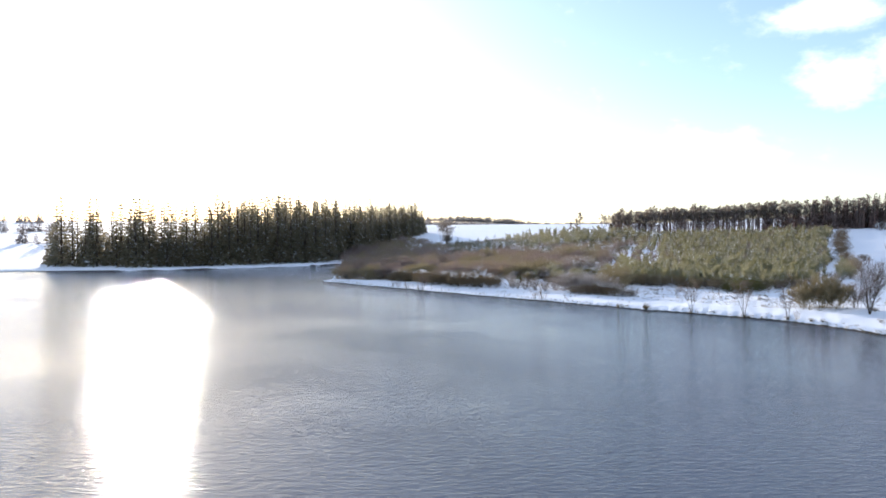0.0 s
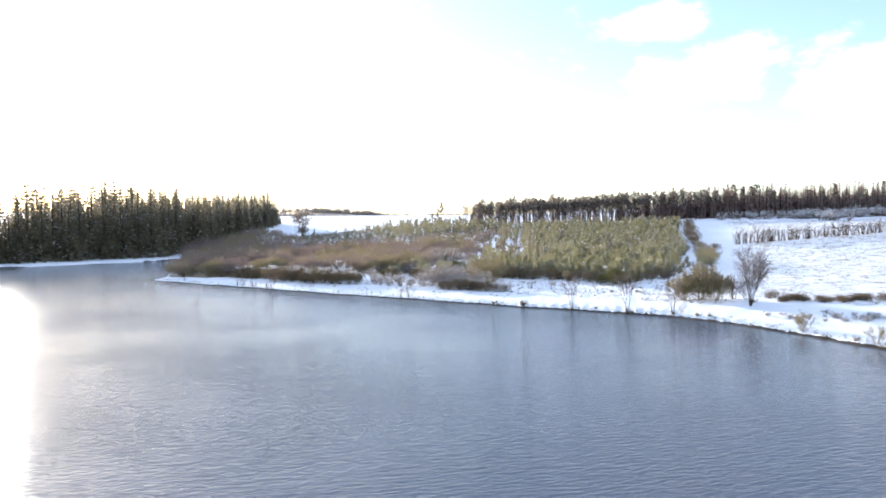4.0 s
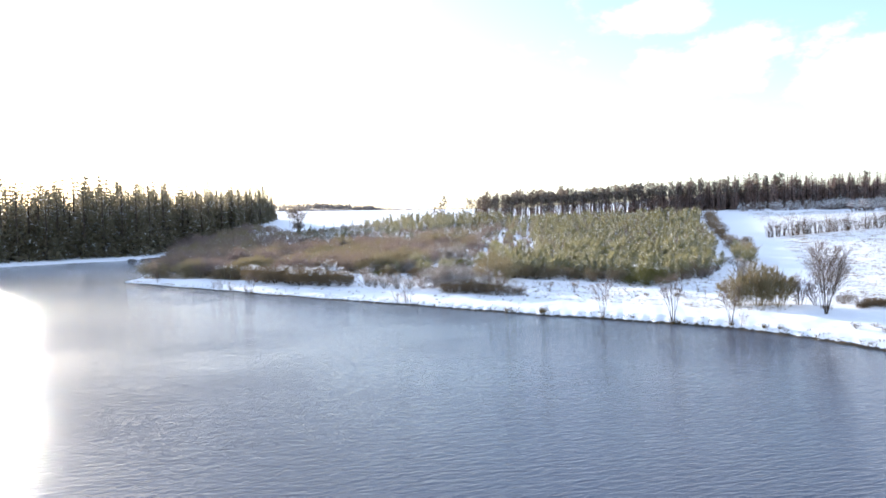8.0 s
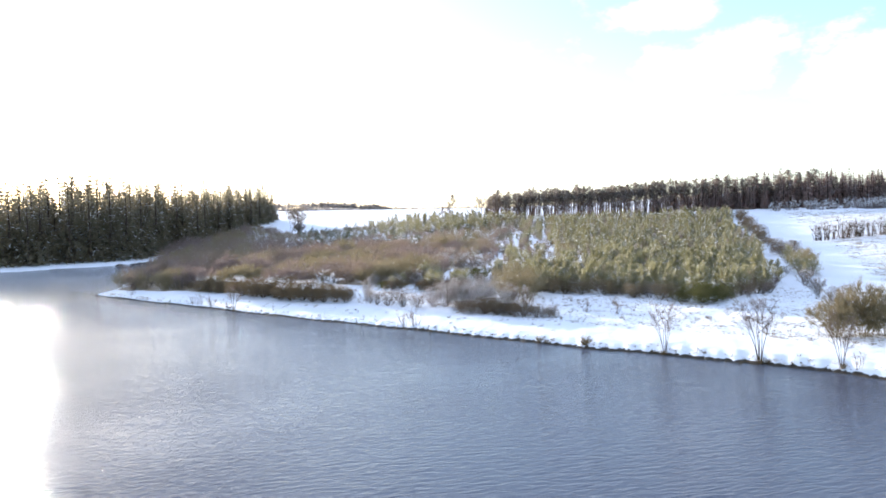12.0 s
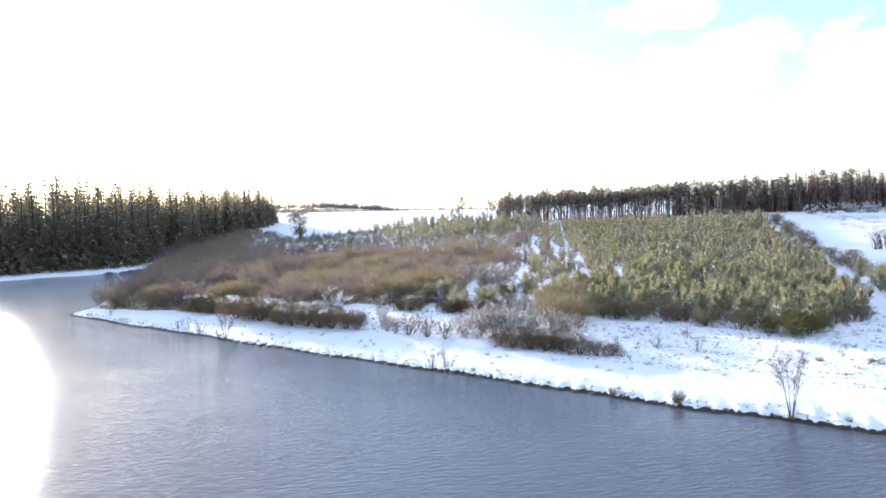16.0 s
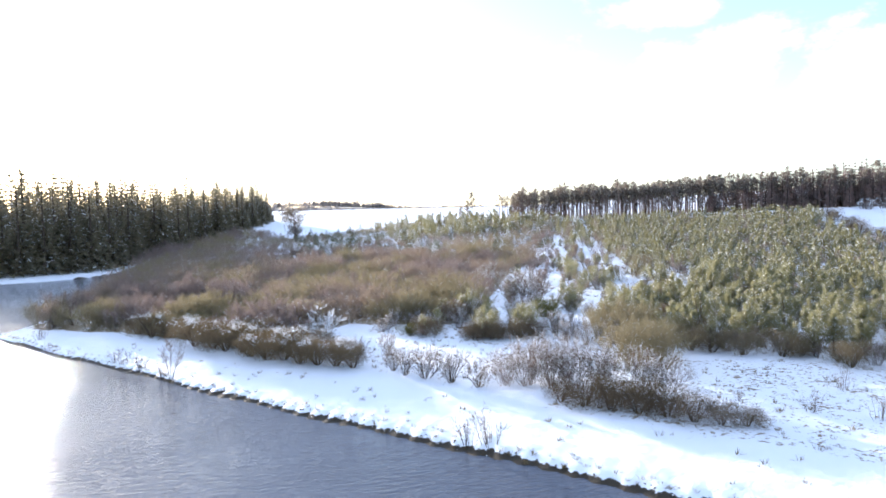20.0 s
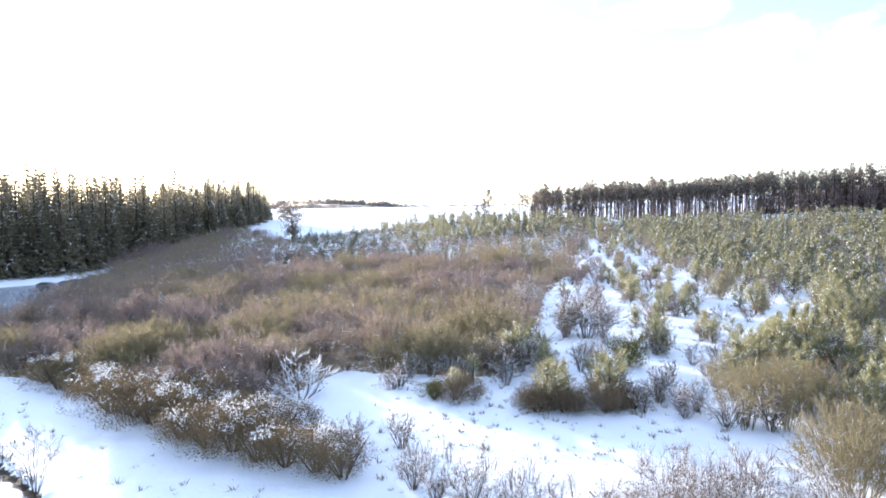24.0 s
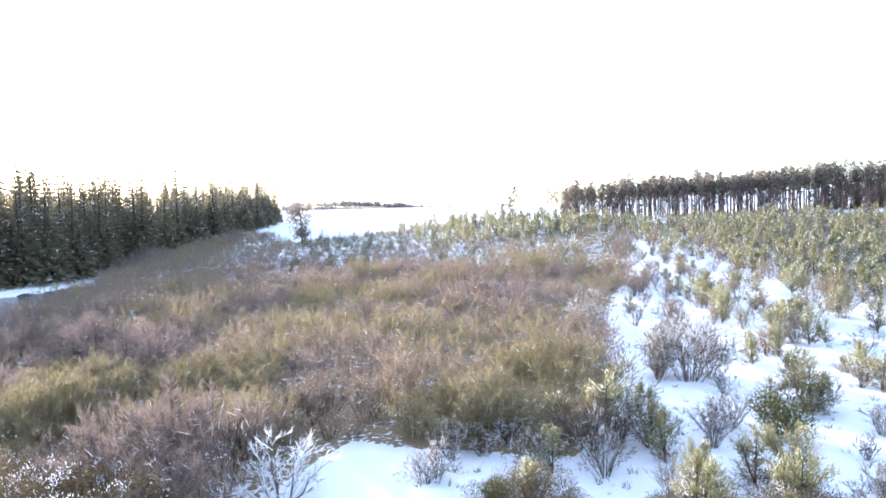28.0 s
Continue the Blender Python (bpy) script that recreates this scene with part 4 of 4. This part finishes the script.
gorse = Stock("gorse_bush", [leafy_bush(rng_of(230 + k), 1.5, 1.5, 8500, 0.056) for k in range(4)], ["branch_frame", "foliage"], [TRUNK, GORSE],
              "low dark gorse bush with snow on top", "gorse bush", "gorse bushes")
for k in range(58):
    s = k / 57
    gorse.put(75.0 + 29 * s + r.normal(0, 0.5), 99.6 - 11.5 * s + r.normal(0, 0.9), r.uniform(0.45, 0.95), 0.95)
for x, y, s in [(117, 178, 1.3), (124, 190, 1.1), (131, 204, 1.2), (138, 214, 1.3), (146, 228, 1.3), (153, 238, 1.2), (160, 250, 1.2), (166, 258, 1.3), (112, 170, 1.0), (128, 188, .8), (142, 232, 1.0)]:
    gorse.put(x, y, s * 1.7, 1.1)

# ---- the water's edge ----
alder = Stock("shore_alder", [shore_tree(rng_of(240 + k), 5.4, 6, 1.7, 13, 6) for k in range(3)], STEMMED, [TRUNK, ALDER],
              "slender leafless alder with several stems at the water's edge", "alder", "alders on the shore")
for x, y, s, w in [(51.5, 103.7, 1.25, 0), (45.3, 110.1, 0.98, 1), (55.9, 98.6, 0.92, 2), (-1.9, 163.9, 0.8, 2)]:
    alder.put(x, y, s, which=w)
tree = Stock("bare_tree", [shore_tree(rng_of(250), 9.0, 9, 2.3, 30, 8, True)], STEMMED, [TRUNK, ALDER], "large many-stemmed leafless alder on the snowy bank", "alder tree")
tree.put(68.2, 97.6)
willow = Stock("big_willow", [bare_shrub(rng_of(255 + k), 5.0, 2.9, 42, 8, 26, 0.4, 1.2, fine=0.034) for k in range(2)], STEMMED, [WILLOW, WILLOW],
               "broad dense ochre willow on the snowy bank", "willow bush", "broad willows on the bank")
willow.put(63.2, 107.0, 0.85, 1.05)
willow.put(65.6, 106.0, 1.0, 1.12)
willow.put(68.2, 105.6, 0.95, 1.0)
birch.put(70.2, 104.2, 1.15)
birch.put(71.6, 102.6, 1.0)
ochre.put(103.0, 156.0, 1.1)
ochre.put(107.0, 160.0, 1.1)
ochre.put(61.4, 79.8, 0.75, 1.0)
ochre.put(62.6, 71.0, 0.6, 1.0)
edge_shrub = Stock("shore_shrub", [bare_shrub(rng_of(260 + k), 2.7, 1.5, 13, 5, 6, 0.6, fine=0.02) for k in range(3)], STEMMED, [TRUNK, TWIG],
                   "thin leafless shrub rising from the snowy waterline", "shrub", "shrubs on the shore")
for x, y, s in [(23.7, 135.2, 1.0), (22.4, 136.0, 0.8), (-8.6, 173.2, 0.75), (-6.0, 169.6, 0.8), (-9.8, 174.6, 0.6), (-24.5, 194.2, 0.8), (56.8, 97.6, 0.6), (-2.9, 165.2, 0.7), (74.5, 98.8, .8)]:
    edge_shrub.put(x, y, s)
tuft = Stock("grass_clump", [grass_tuft(rng_of(270 + k), 1.0, 0.6, 110) for k in range(3)], ["foliage"], [STRAW], "clump of dead brown grass at the waterline", "grass clump", "grass clumps on the shore")
for x, y, s in [(39.6, 116.4, 1.3), (39.2, 116.0, 1.0), (35.6, 120.4, 1.0), (36.2, 119.8, .7), (48.2, 107.6, 0.6), (57.6, 95.0, 0.9), (58.4, 93.6, 0.8), (31.5, 125.5, 0.4), (27.2, 130.4, 0.45),
                (62.0, 73.0, .9), (61.6, 76.8, .7), (62.6, 69.2, 1.0)]:
    tuft.put(x, y, s)

green = Stock("green_gorse_bush", [leafy_bush(rng_of(246 + k), 1.7, 1.45, 6500, 0.085) for k in range(2)], ["branch_frame", "foliage"], [TRUNK, GREEN_GORSE],
              "rounded dark green gorse bush before the pines", "gorse bush", "green gorse bushes")
for x, y, s in [(64.6, 132.2, 2.1), (66.8, 132.4, 1.8), (63.4, 134.4, 1.4), (44.4, 177.4, 1.75), (24.6, 172.6, 1.1)]:
    green.put(x, y, s)

# ---- the bushes between water and clearing ----
bramble = Stock("bramble_bush", [leafy_bush(rng_of(236 + k), 1.5, 1.5, 10500, 0.052) for k in range(3)], ["branch_frame", "foliage"], [TRUNK, BRAMBLE],
                "brown bramble bush with snow heaped on top", "bramble bush", "brambles along the bank")
for x, y, s in [(-1.5, 178.6, 1.25), (0.8, 176.6, 1.15), (2.6, 174.2, 1.3), (4.6, 172.4, 1.1), (5.6, 169.8, 1.25), (7.6, 167.6, 1.15), (9.4, 166.0, 1.25), (11.2, 163.8, 1.1), (13.0, 162.4, 1.15),
                (14.8, 160.6, 1.0), (16.4, 159.0, 0.9), (3.0, 177.6, 1.2), (6.4, 173.8, 1.2), (9.0, 170.6, 1.1), (12.0, 167.0, 1.0), (-8.5, 188.0, 1.1), (-6.0, 186.0, 1.0), (-11, 191.5, .9),
                (31.6, 141.4, 0.85), (32.8, 139.6, 0.9)] + [(34.2, 138.0, 1.0), (35.6, 136.4, 1.05), (37.2, 135.0, 1.0), (38.4, 133.6, 0.95), (39.8, 132.4, 0.8), (41.2, 131.6, 0.7), (34.8, 139.6, 1.0), (37.0, 137.2, .9),
                (26.2, 172.0, 0.8), (31.4, 167.0, 0.75), (33.4, 166.4, 0.85), (36.4, 165.4, 0.85), (38.6, 165.4, 0.7), (59.2, 147.2, 0.9), (53.0, 153.0, .9),
                (76, 103, .7), (78.5, 101.5, .6), (62.0, 119, .35), (58.3, 121.5, .35), (71, 100.5, .5)]:
    kind = bramble if y > 155 and x < 18 else gorse
    kind.put(x, y, s * (2.0 if y > 155 else 1.6 if s > 0.6 else 1.0), 1.05)
hazel = Stock("hazel_bush", [bare_shrub(rng_of(285 + k), 4.3, 2.2, 28, 7, 16, 0.35, 0.8, 0.024, 0.02) for k in range(3)], STEMMED, [BIRCH, FROST_TWIG],
              "domed grey-brown leafless bush flecked with snow", "shrub", "domed bushes by the clearing")
for x, y, s in [(29.0, 147.4, 0.85), (30.6, 146.6, 0.95), (32.4, 145.6, 0.95), (33.8, 144.2, 0.9), (35.8, 143.2, 0.8), (38.6, 141.0, 0.85), (40.2, 140.0, 0.8), (31.6, 149.0, 0.9), (34.6, 147.2, .9), (36.6, 145.6, .9)]:
    hazel.put(x, y, s * 1.1, 0.95)
for x, y, s in [(45.8, 190.2, 1.45), (43.9, 191.6, 1.15), (48.0, 191.2, 1.2), (41.0, 162.2, 0.6), (42.6, 163.4, 0.6), (61.2, 168.2, 0.9), (63.0, 170.6, 0.9), (47.0, 213.6, 1.1), (44.6, 209.6, 1.1)]:
    hazel.put(x, y, s, 0.95, label="domed pinkish-brown leafless shrub beside the ride")
for x, y, s in [(40.6, 147.4, 1.05), (42.4, 148.8, 1.1), (43.6, 146.8, 1.0), (44.8, 149.4, 0.9), (46.4, 151.6, .9), (43.8, 151.6, 0.9), (43.6, 159.6, 1.0), (46.1, 158.6, 1.15), (48.8, 158.4, 1.0), (48.6, 163.8, .7),
                (78.6, 211.8, 0.9), (70.2, 205.0, 0.7), (33.6, 191.0, 1.3), (30.6, 190.2, 1.1), (36.4, 192.4, 1.1), (61.8, 205.6, .6), (59.7, 173.2, 1.0), (57.6, 174.4, 0.8)]:
    ochre.put(x, y, s * 1.35)
for x, y, s in [(24.6, 150.2, 0.85), (22.6, 152.6, 0.9), (21.0, 154.4, 0.7), (26.4, 147.6, 0.7), (20.2, 156.6, .7), (40.8, 179.0, 0.8), (50.0, 175.4, 0.6), (41.6, 166.4, 0.8), (52.8, 161.4, 0.8), (54.6, 160.4, 0.8), (35.4, 181.2, 1.0), (32.0, 178.0, 1.0),
                (20.4, 162.6, 0.75), (22.4, 177.4, 0.7), (46.6, 186.4, .6), (52.6, 186.6, .6), (44.8, 158.4, .9), (42.6, 160.0, .8), (17.4, 164.6, .6), (14.6, 166.8, .7)]:
    frosted.put(x, y, s * 1.35)
big_frost = Stock("frosted_tree", [bare_shrub(rng_of(280), 3.6, 2.9, 16, 8, 12, 0.15, thick=0.06, fine=0.035)], STEMMED, [HOAR, HOAR],
                  "spreading bare tree with snow-whitened branches", "bare tree")
big_frost.put(13.8, 176.8, 1.15)
rusty = Stock("beech_sapling", [leafy_bush(rng_of(290), 2.2, 0.9, 420, 0.16)], ["branch_frame", "foliage"], [TRUNK, RUST], "young beech still holding rust-red leaves", "beech sapling")
rusty.put(56.8, 195.4, 0.9, 0.75)
rusty.put(55.2, 165.6, 1.25)
rusty.put(52.6, 173.4, 0.7)

for x, y, s in [(83, 279, 1.1), (80.5, 275, 1.2), (77.5, 269, 1.1), (86, 283, .9), (90, 289, .8), (58.5, 222, .7), (61, 230, .8), (74, 250, .8), (52, 212, .7), (88.5, 262, .7), (78, 232, .8)]:
    birch.put(x, y, s)

for k, (x, y, s) in enumerate(RIDE_PINES):
    if k % 2 == 0:
        (scrub, birch, frosted, ochre)[k // 2 % 4].put(x + r.uniform(-1.8, 1.8), y + r.uniform(-1.8, 1.8), s * r.uniform(0.6, 0.95), 0.9)
for x, y, s in [(50.6, 181.6, .8), (64.0, 234.0, 1.2), (62.0, 231.0, 1.1), (52.6, 199.2, .8), (50.4, 202.4, .9), (53.6, 205.6, .8), (56.2, 212.4, .9), (59.0, 216.6, .8), (68.0, 211.0, .8), (70.2, 214.6, .9), (72.4, 222.0, .9), (75.4, 238.0, .9), (80.6, 249.0, .8), (89.4, 277.0, 1.1), (92.6, 283.0, 1.2), (96.4, 290.0, 1.2), (99.6, 296.0, 1.3), (65.6, 193.2, .7), (67.8, 191.0, .8), (66.0, 236.6, 1.1), (57.4, 196.4, .8), (59.0, 198.0, .7), (37.5, 170.2, .7), (33.6, 171.2, .8), (30.0, 178.6, .9), (32.2, 181.4, 1.0), (52.4, 174.8, .8)]:
    scrub.put(x, y, s)

mound = Stock("bracken_mound", [leafy_bush(rng_of(292 + k), 1.6, 1.5, 6500, 0.068) for k in range(3)], ["branch_frame", "foliage"], [TRUNK, BRACKEN],
              "mound of dead brown bracken at the plantation's foot", "bracken", "bracken before the young pines")
for x, y, s in [(50.2, 152.0, 1.7), (51.8, 150.8, 1.4), (53.7, 148.6, 1.6), (56.8, 147.0, 1.6), (58.8, 141.0, 1.5), (59.8, 143.4, 1.2), (61.6, 138.0, 1.6), (63.8, 142.0, 1.0), (70.4, 134.6, 1.3), (73.8, 135.8, 1.2), (77.4, 137.0, 1.3),
                (80.4, 139.6, 1.1), (51.4, 154.6, 1.5), (53.4, 156.0, 1.5), (49.4, 156.6, 1.3), (27.0, 174.0, 0.8), (34.4, 166.6, 1.0), (37.6, 165.8, 0.9)]:
    mound.put(x, y, s, 1.1)
# brown shrubs along the foot of the plantation
for (ax, ay), (bx, by), n in [((48, 156), (57, 149), 6), ((57, 149), (64, 137), 7), ((70, 134), (81, 137), 7), ((81, 138), (92, 153), 6), ((53, 170), (61, 178), 6), ((62, 179), (80, 190), 8), ((83, 202), (82, 214), 6), ((82, 214), (92, 258), 14)]:
    for k in range(n):
        t = (k + r.uniform(0.1, 0.9)) / n
        (birch, scrub)[k % 2].put(ax + (bx - ax) * t + r.normal(0, 0.5), ay + (by - ay) * t + r.normal(0, 0.5), r.uniform(0.45, 0.8), 0.85)
# the bushy margin between path and field
for x, y, s in [(102.5, 156.5, 1.35), (105.5, 159.5, 1.2)]:
    ochre.put(x, y, s)
for x, y, s in [(100.0, 154.5, 1.1), (98.0, 151.0, 1.0), (106.5, 165.0, 1.1), (110.0, 168.0, 0.9), (95.5, 147.5, 0.8)]:
    pines.put(x, y, s, label="dark young pine in the margin beside the path")
for x, y, s in [(89.5, 141.0, 0.9), (86.0, 135.0, 0.8), (82.5, 130.5, 0.9), (80.2, 125.4, 0.8), (78.6, 121.0, 0.9), (112.0, 170.0, 1.0), (115.5, 174.0, 1.0), (92.5, 144.5, 0.8), (76.5, 113.0, 0.7), (84.5, 128.0, .7)]:
    frosted.put(x, y, s * 1.2)
for x, y, s in [(118.0, 181.0, 1.5), (121.5, 194.0, 1.2), (135.0, 209.5, 1.5), (141.0, 222.0, 1.6), (128.0, 198.0, 1.2), (149.0, 233.0, 1.4)]:
    gorse.put(x, y, s)
for x, y, s in [(46.8, 132.0, 0.65), (49.9, 129.3, 0.75), (53.0, 135.6, 0.65), (52.7, 130.0, 0.4), (57.2, 126.2, 0.4), (61.5, 122.0, 0.4), (44.2, 136.6, 0.4), (66.0, 118.0, .4)]:
    edge_shrub.put(x, y, s, label="small reddish leafless shrub poking out of the snow")
for x, y, s in [(51.3, 103.4, 0.9), (45.1, 109.9, 0.8), (55.7, 98.3, 0.8), (51.9, 103.1, 0.7), (-1.9, 163.6, 0.6)]:
    tuft.put(x, y, s)

# scattered shrubs up the ride
for k, (x, y) in enumerate(sown([(56, 210), (70, 204), (84, 238), (92, 262), (84, 263), (74, 252)], 4.6, rng_of(340))):
    (birch, scrub, birch, bushy)[k % 4].put(x, y, 0.55 + 0.07 * (k % 5), 0.9)
# more of the undergrowth between the clearing and the ride
for x, y, s in [(34.3, 178.8, 0.9), (31.5, 175.1, 0.9), (32.4, 182.1, 0.9), (36.0, 178.1, 1), (39.2, 176.8, 0.9), (42.6, 179.7, 0.8), (41.0, 166.2, 0.9), (42.0, 164.9, 0.7), (38.6, 164.0, 0.7), (27.9, 176.9, 0.8), (27.8, 181.2, 0.8), (25.7, 179.7, 0.7), (56.6, 184.3, 0.7), (49.8, 183.3, 0.6), (23.6, 179.6, 0.8), (21.6, 176.8, 0.6), (46.1, 172.5, 0.5), (48.9, 171.7, 0.7)]:
    frosted.put(x, y, s * 1.15, 1.05)
for x, y, s in [(32.1, 167.8, 1.3), (33.5, 167.2, 1.2), (36.2, 165.5, 1.2), (27.7, 171.5, 0.9), (31.4, 168.5, 0.9)]:
    mound.put(x, y, s, 0.95)
for x, y, s in [(35.5, 175.7, 0.9), (39.9, 170.4, 0.95), (58.6, 186.4, 0.85), (73.6, 197.0, 1.0), (64.5, 215.4, 0.8), (68.6, 225.1, 0.7), (63.3, 201.8, 1.0), (68.9, 205.8, 0.9), (57.6, 194.7, 0.9), (51.2, 167.8, 1.3), (54.9, 169.7, 1.4), (53.1, 171.8, 1.1), (66.1, 224.3, 0.6), (76.3, 228.6, 0.7), (76.6, 223.9, 0.8)]:
    bushy.put(x, y, s, 1.12)
for x, y, s in [(47.2, 167.6, 0.7), (49.1, 168.9, 0.6), (73.7, 205.0, 0.9), (71.6, 193.9, 0.5), (77.3, 195.0, 0.6), (48.4, 161.5, 1.0), (49.8, 161.3, 1.0), (46.8, 161.1, 0.9)]:
    ochre.put(x, y, s * 1.1)
for x, y, s in [(20.9, 161.2, 0.8), (21.5, 158.7, 0.9), (23.0, 159.6, 0.8), (23.4, 155.7, 0.9), (24.9, 157.6, 0.9), (25.2, 153.8, 1.0), (26.7, 155.3, 0.9), (27.0, 151.9, 0.9), (28.4, 153.0, 0.8), (28.7, 150.3, 0.7), (19.8, 158.2, 0.6), (23.5, 153.4, 0.7), (26.1, 150.8, 0.7)]:
    edge_shrub.put(x, y, s * 0.78, label="upright leafless sapling in the snow behind the bank")
for x, y, s in [(63.2, 224.7, 1.1), (64.1, 233.8, 1.0), (71.3, 238.9, 0.9), (69.5, 251.9, 1), (77.5, 261.2, 0.9), (62.7, 198.7, 0.9), (66.4, 208.2, 0.8), (66.8, 204.3, 0.7), (77.9, 214.3, 0.9), (81.6, 216.6, 0.8), (53.6, 230.8, 0.9), (64.4, 256.9, 0.8), (81.6, 257.0, 0.7), (74.4, 213.0, 0.7)]:
    birch.put(x, y, s * 0.9, 0.85)
for x, y, s in [(53.6, 192.9, 0.9), (51.8, 185.2, 1.0), (53.6, 186.6, 0.8), (65.1, 214.7, 0.9), (66.6, 222.1, 0.7), (76.0, 235.4, 0.8), (80.4, 264.3, 0.6), (83.7, 266.6, 0.6), (83.5, 254.9, 0.6), (89.4, 260.8, 0.7), (64.5, 197.0, 0.7), (72.0, 198.6, 1), (56.9, 182.6, 0.9), (57.0, 179.3, 1), (37.5, 187.8, 0.8), (36.7, 180.8, 0.9), (35.2, 185.0, 0.7), (38.4, 171.7, 0.9), (39.5, 170.0, 0.8), (35.5, 171.9, 0.8)]:
    bushy.put(x, y, s * 0.95, 1.1)
for x, y, s in [(65.7, 89.3, 0.35), (65.2, 87.8, 0.38), (64.5, 86.1, 0.41), (66.9, 88.1, 0.43999999999999995), (66.4, 86.6, 0.47), (65.7, 84.9, 0.35), (68.5, 87.3, 0.38), (67.9, 85.8, 0.41), (67.1, 84.1, 0.43999999999999995), (69.7, 86.2, 0.47), (69.3, 84.9, 0.35), (71.3, 86.2, 0.38), (70.7, 84.8, 0.41), (70.0, 83.3, 0.43999999999999995), (72.5, 85.1, 0.47), (72.0, 83.9, 0.35), (71.2, 82.3, 0.38), (73.8, 84.2, 0.41), (73.3, 82.9, 0.43999999999999995), (72.1, 80.9, 0.47), (75.1, 83.2, 0.35), (74.4, 81.8, 0.38), (77.0, 83.6, 0.41), (76.4, 82.3, 0.43999999999999995), (75.8, 81.0, 0.47), (77.9, 82.3, 0.35)]:
    frosted.put(x + r.uniform(-1.6, 1.6), y + r.uniform(-1.1, 1.1), s * r.uniform(0.7, 1.4), 0.6, label="low snowed-over tangle of twigs beside the bank")

# ---- weeds, dead grass and stones, past counting ----
r = rng_of(18)
weeds = [grass_tuft(rng_of(300 + k), 0.35, 0.3, 12, 0.035) for k in range(4)]
rows = []
for polygon, n in ((CLEARING, 380), ([(18, 158), (20, 182), (32, 176), (44, 166), (40, 150), (28, 146)], 330), ([(34, 176), (52, 226), (70, 250), (80, 240), (70, 205), (80, 190), (60, 172), (46, 166)], 500), (FIELD, 2200),
                   ([(-20, 188), (22, 139), (38, 122), (44, 122), (24, 146), (-10, 184)], 170)):
    p = np.array(polygon)
    q = np.stack([r.uniform(p[:, 0].min(), p[:, 0].max(), n * 3), r.uniform(p[:, 1].min(), p[:, 1].max(), n * 3)], 1)
    rows.append(q[inside(polygon, q[:, 0], q[:, 1])][:n])
rows = np.concatenate(rows)
rows = rows[inland(rows[:, 0], rows[:, 1]) > 1.0]
joined("dead_weeds", weeds, rows, r.uniform(0.5, 1.7, len(rows)), [STRAW], "dead weed stalks poking through the snow", "weeds", r)


def pebble(rng):
    p = Pieces()
    v = np.array([(1, 0, 0), (0.3, 0.9, 0), (-0.8, 0.55, 0), (-0.8, -0.6, 0), (0.3, -0.95, 0), (0.1, 0.05, 0.75), (0.5, 0.2, 0.55), (-0.4, -0.2, 0.5)]) * rng.uniform(0.7, 1.3, (8, 3))
    f = [(0, 1, 6), (1, 5, 6), (1, 2, 5), (2, 7, 5), (2, 3, 7), (3, 4, 7), (4, 5, 7), (4, 6, 5), (4, 0, 6)]
    return p.add(v * 0.22, f, 0)


edge = []
for (ax, ay), (bx, by) in zip(SHORE[2:19], SHORE[3:20]):
    n = int(math.hypot(bx - ax, by - ay) * 5)
    s = r.random(n)
    edge.append(np.stack([ax + (bx - ax) * s + r.normal(0.2, 0.35, n), ay + (by - ay) * s + r.normal(0.15, 0.3, n)], 1))
edge = np.concatenate(edge)
joined("bank_stones", [pebble(rng_of(310 + k)) for k in range(4)], edge, r.uniform(0.2, 0.6, len(edge)), [STONE], "dark wet stones along the waterline", "stones", r)
edge = edge[::2] + r.normal(0.35, 0.35, (len(edge[::2]), 2))
joined("bank_grass", [grass_tuft(rng_of(320 + k), 0.4, 0.3, 16, 0.03) for k in range(4)], edge, r.uniform(0.5, 1.3, len(edge)), [STRAW], "dead grass fringing the bank", "grass", r)
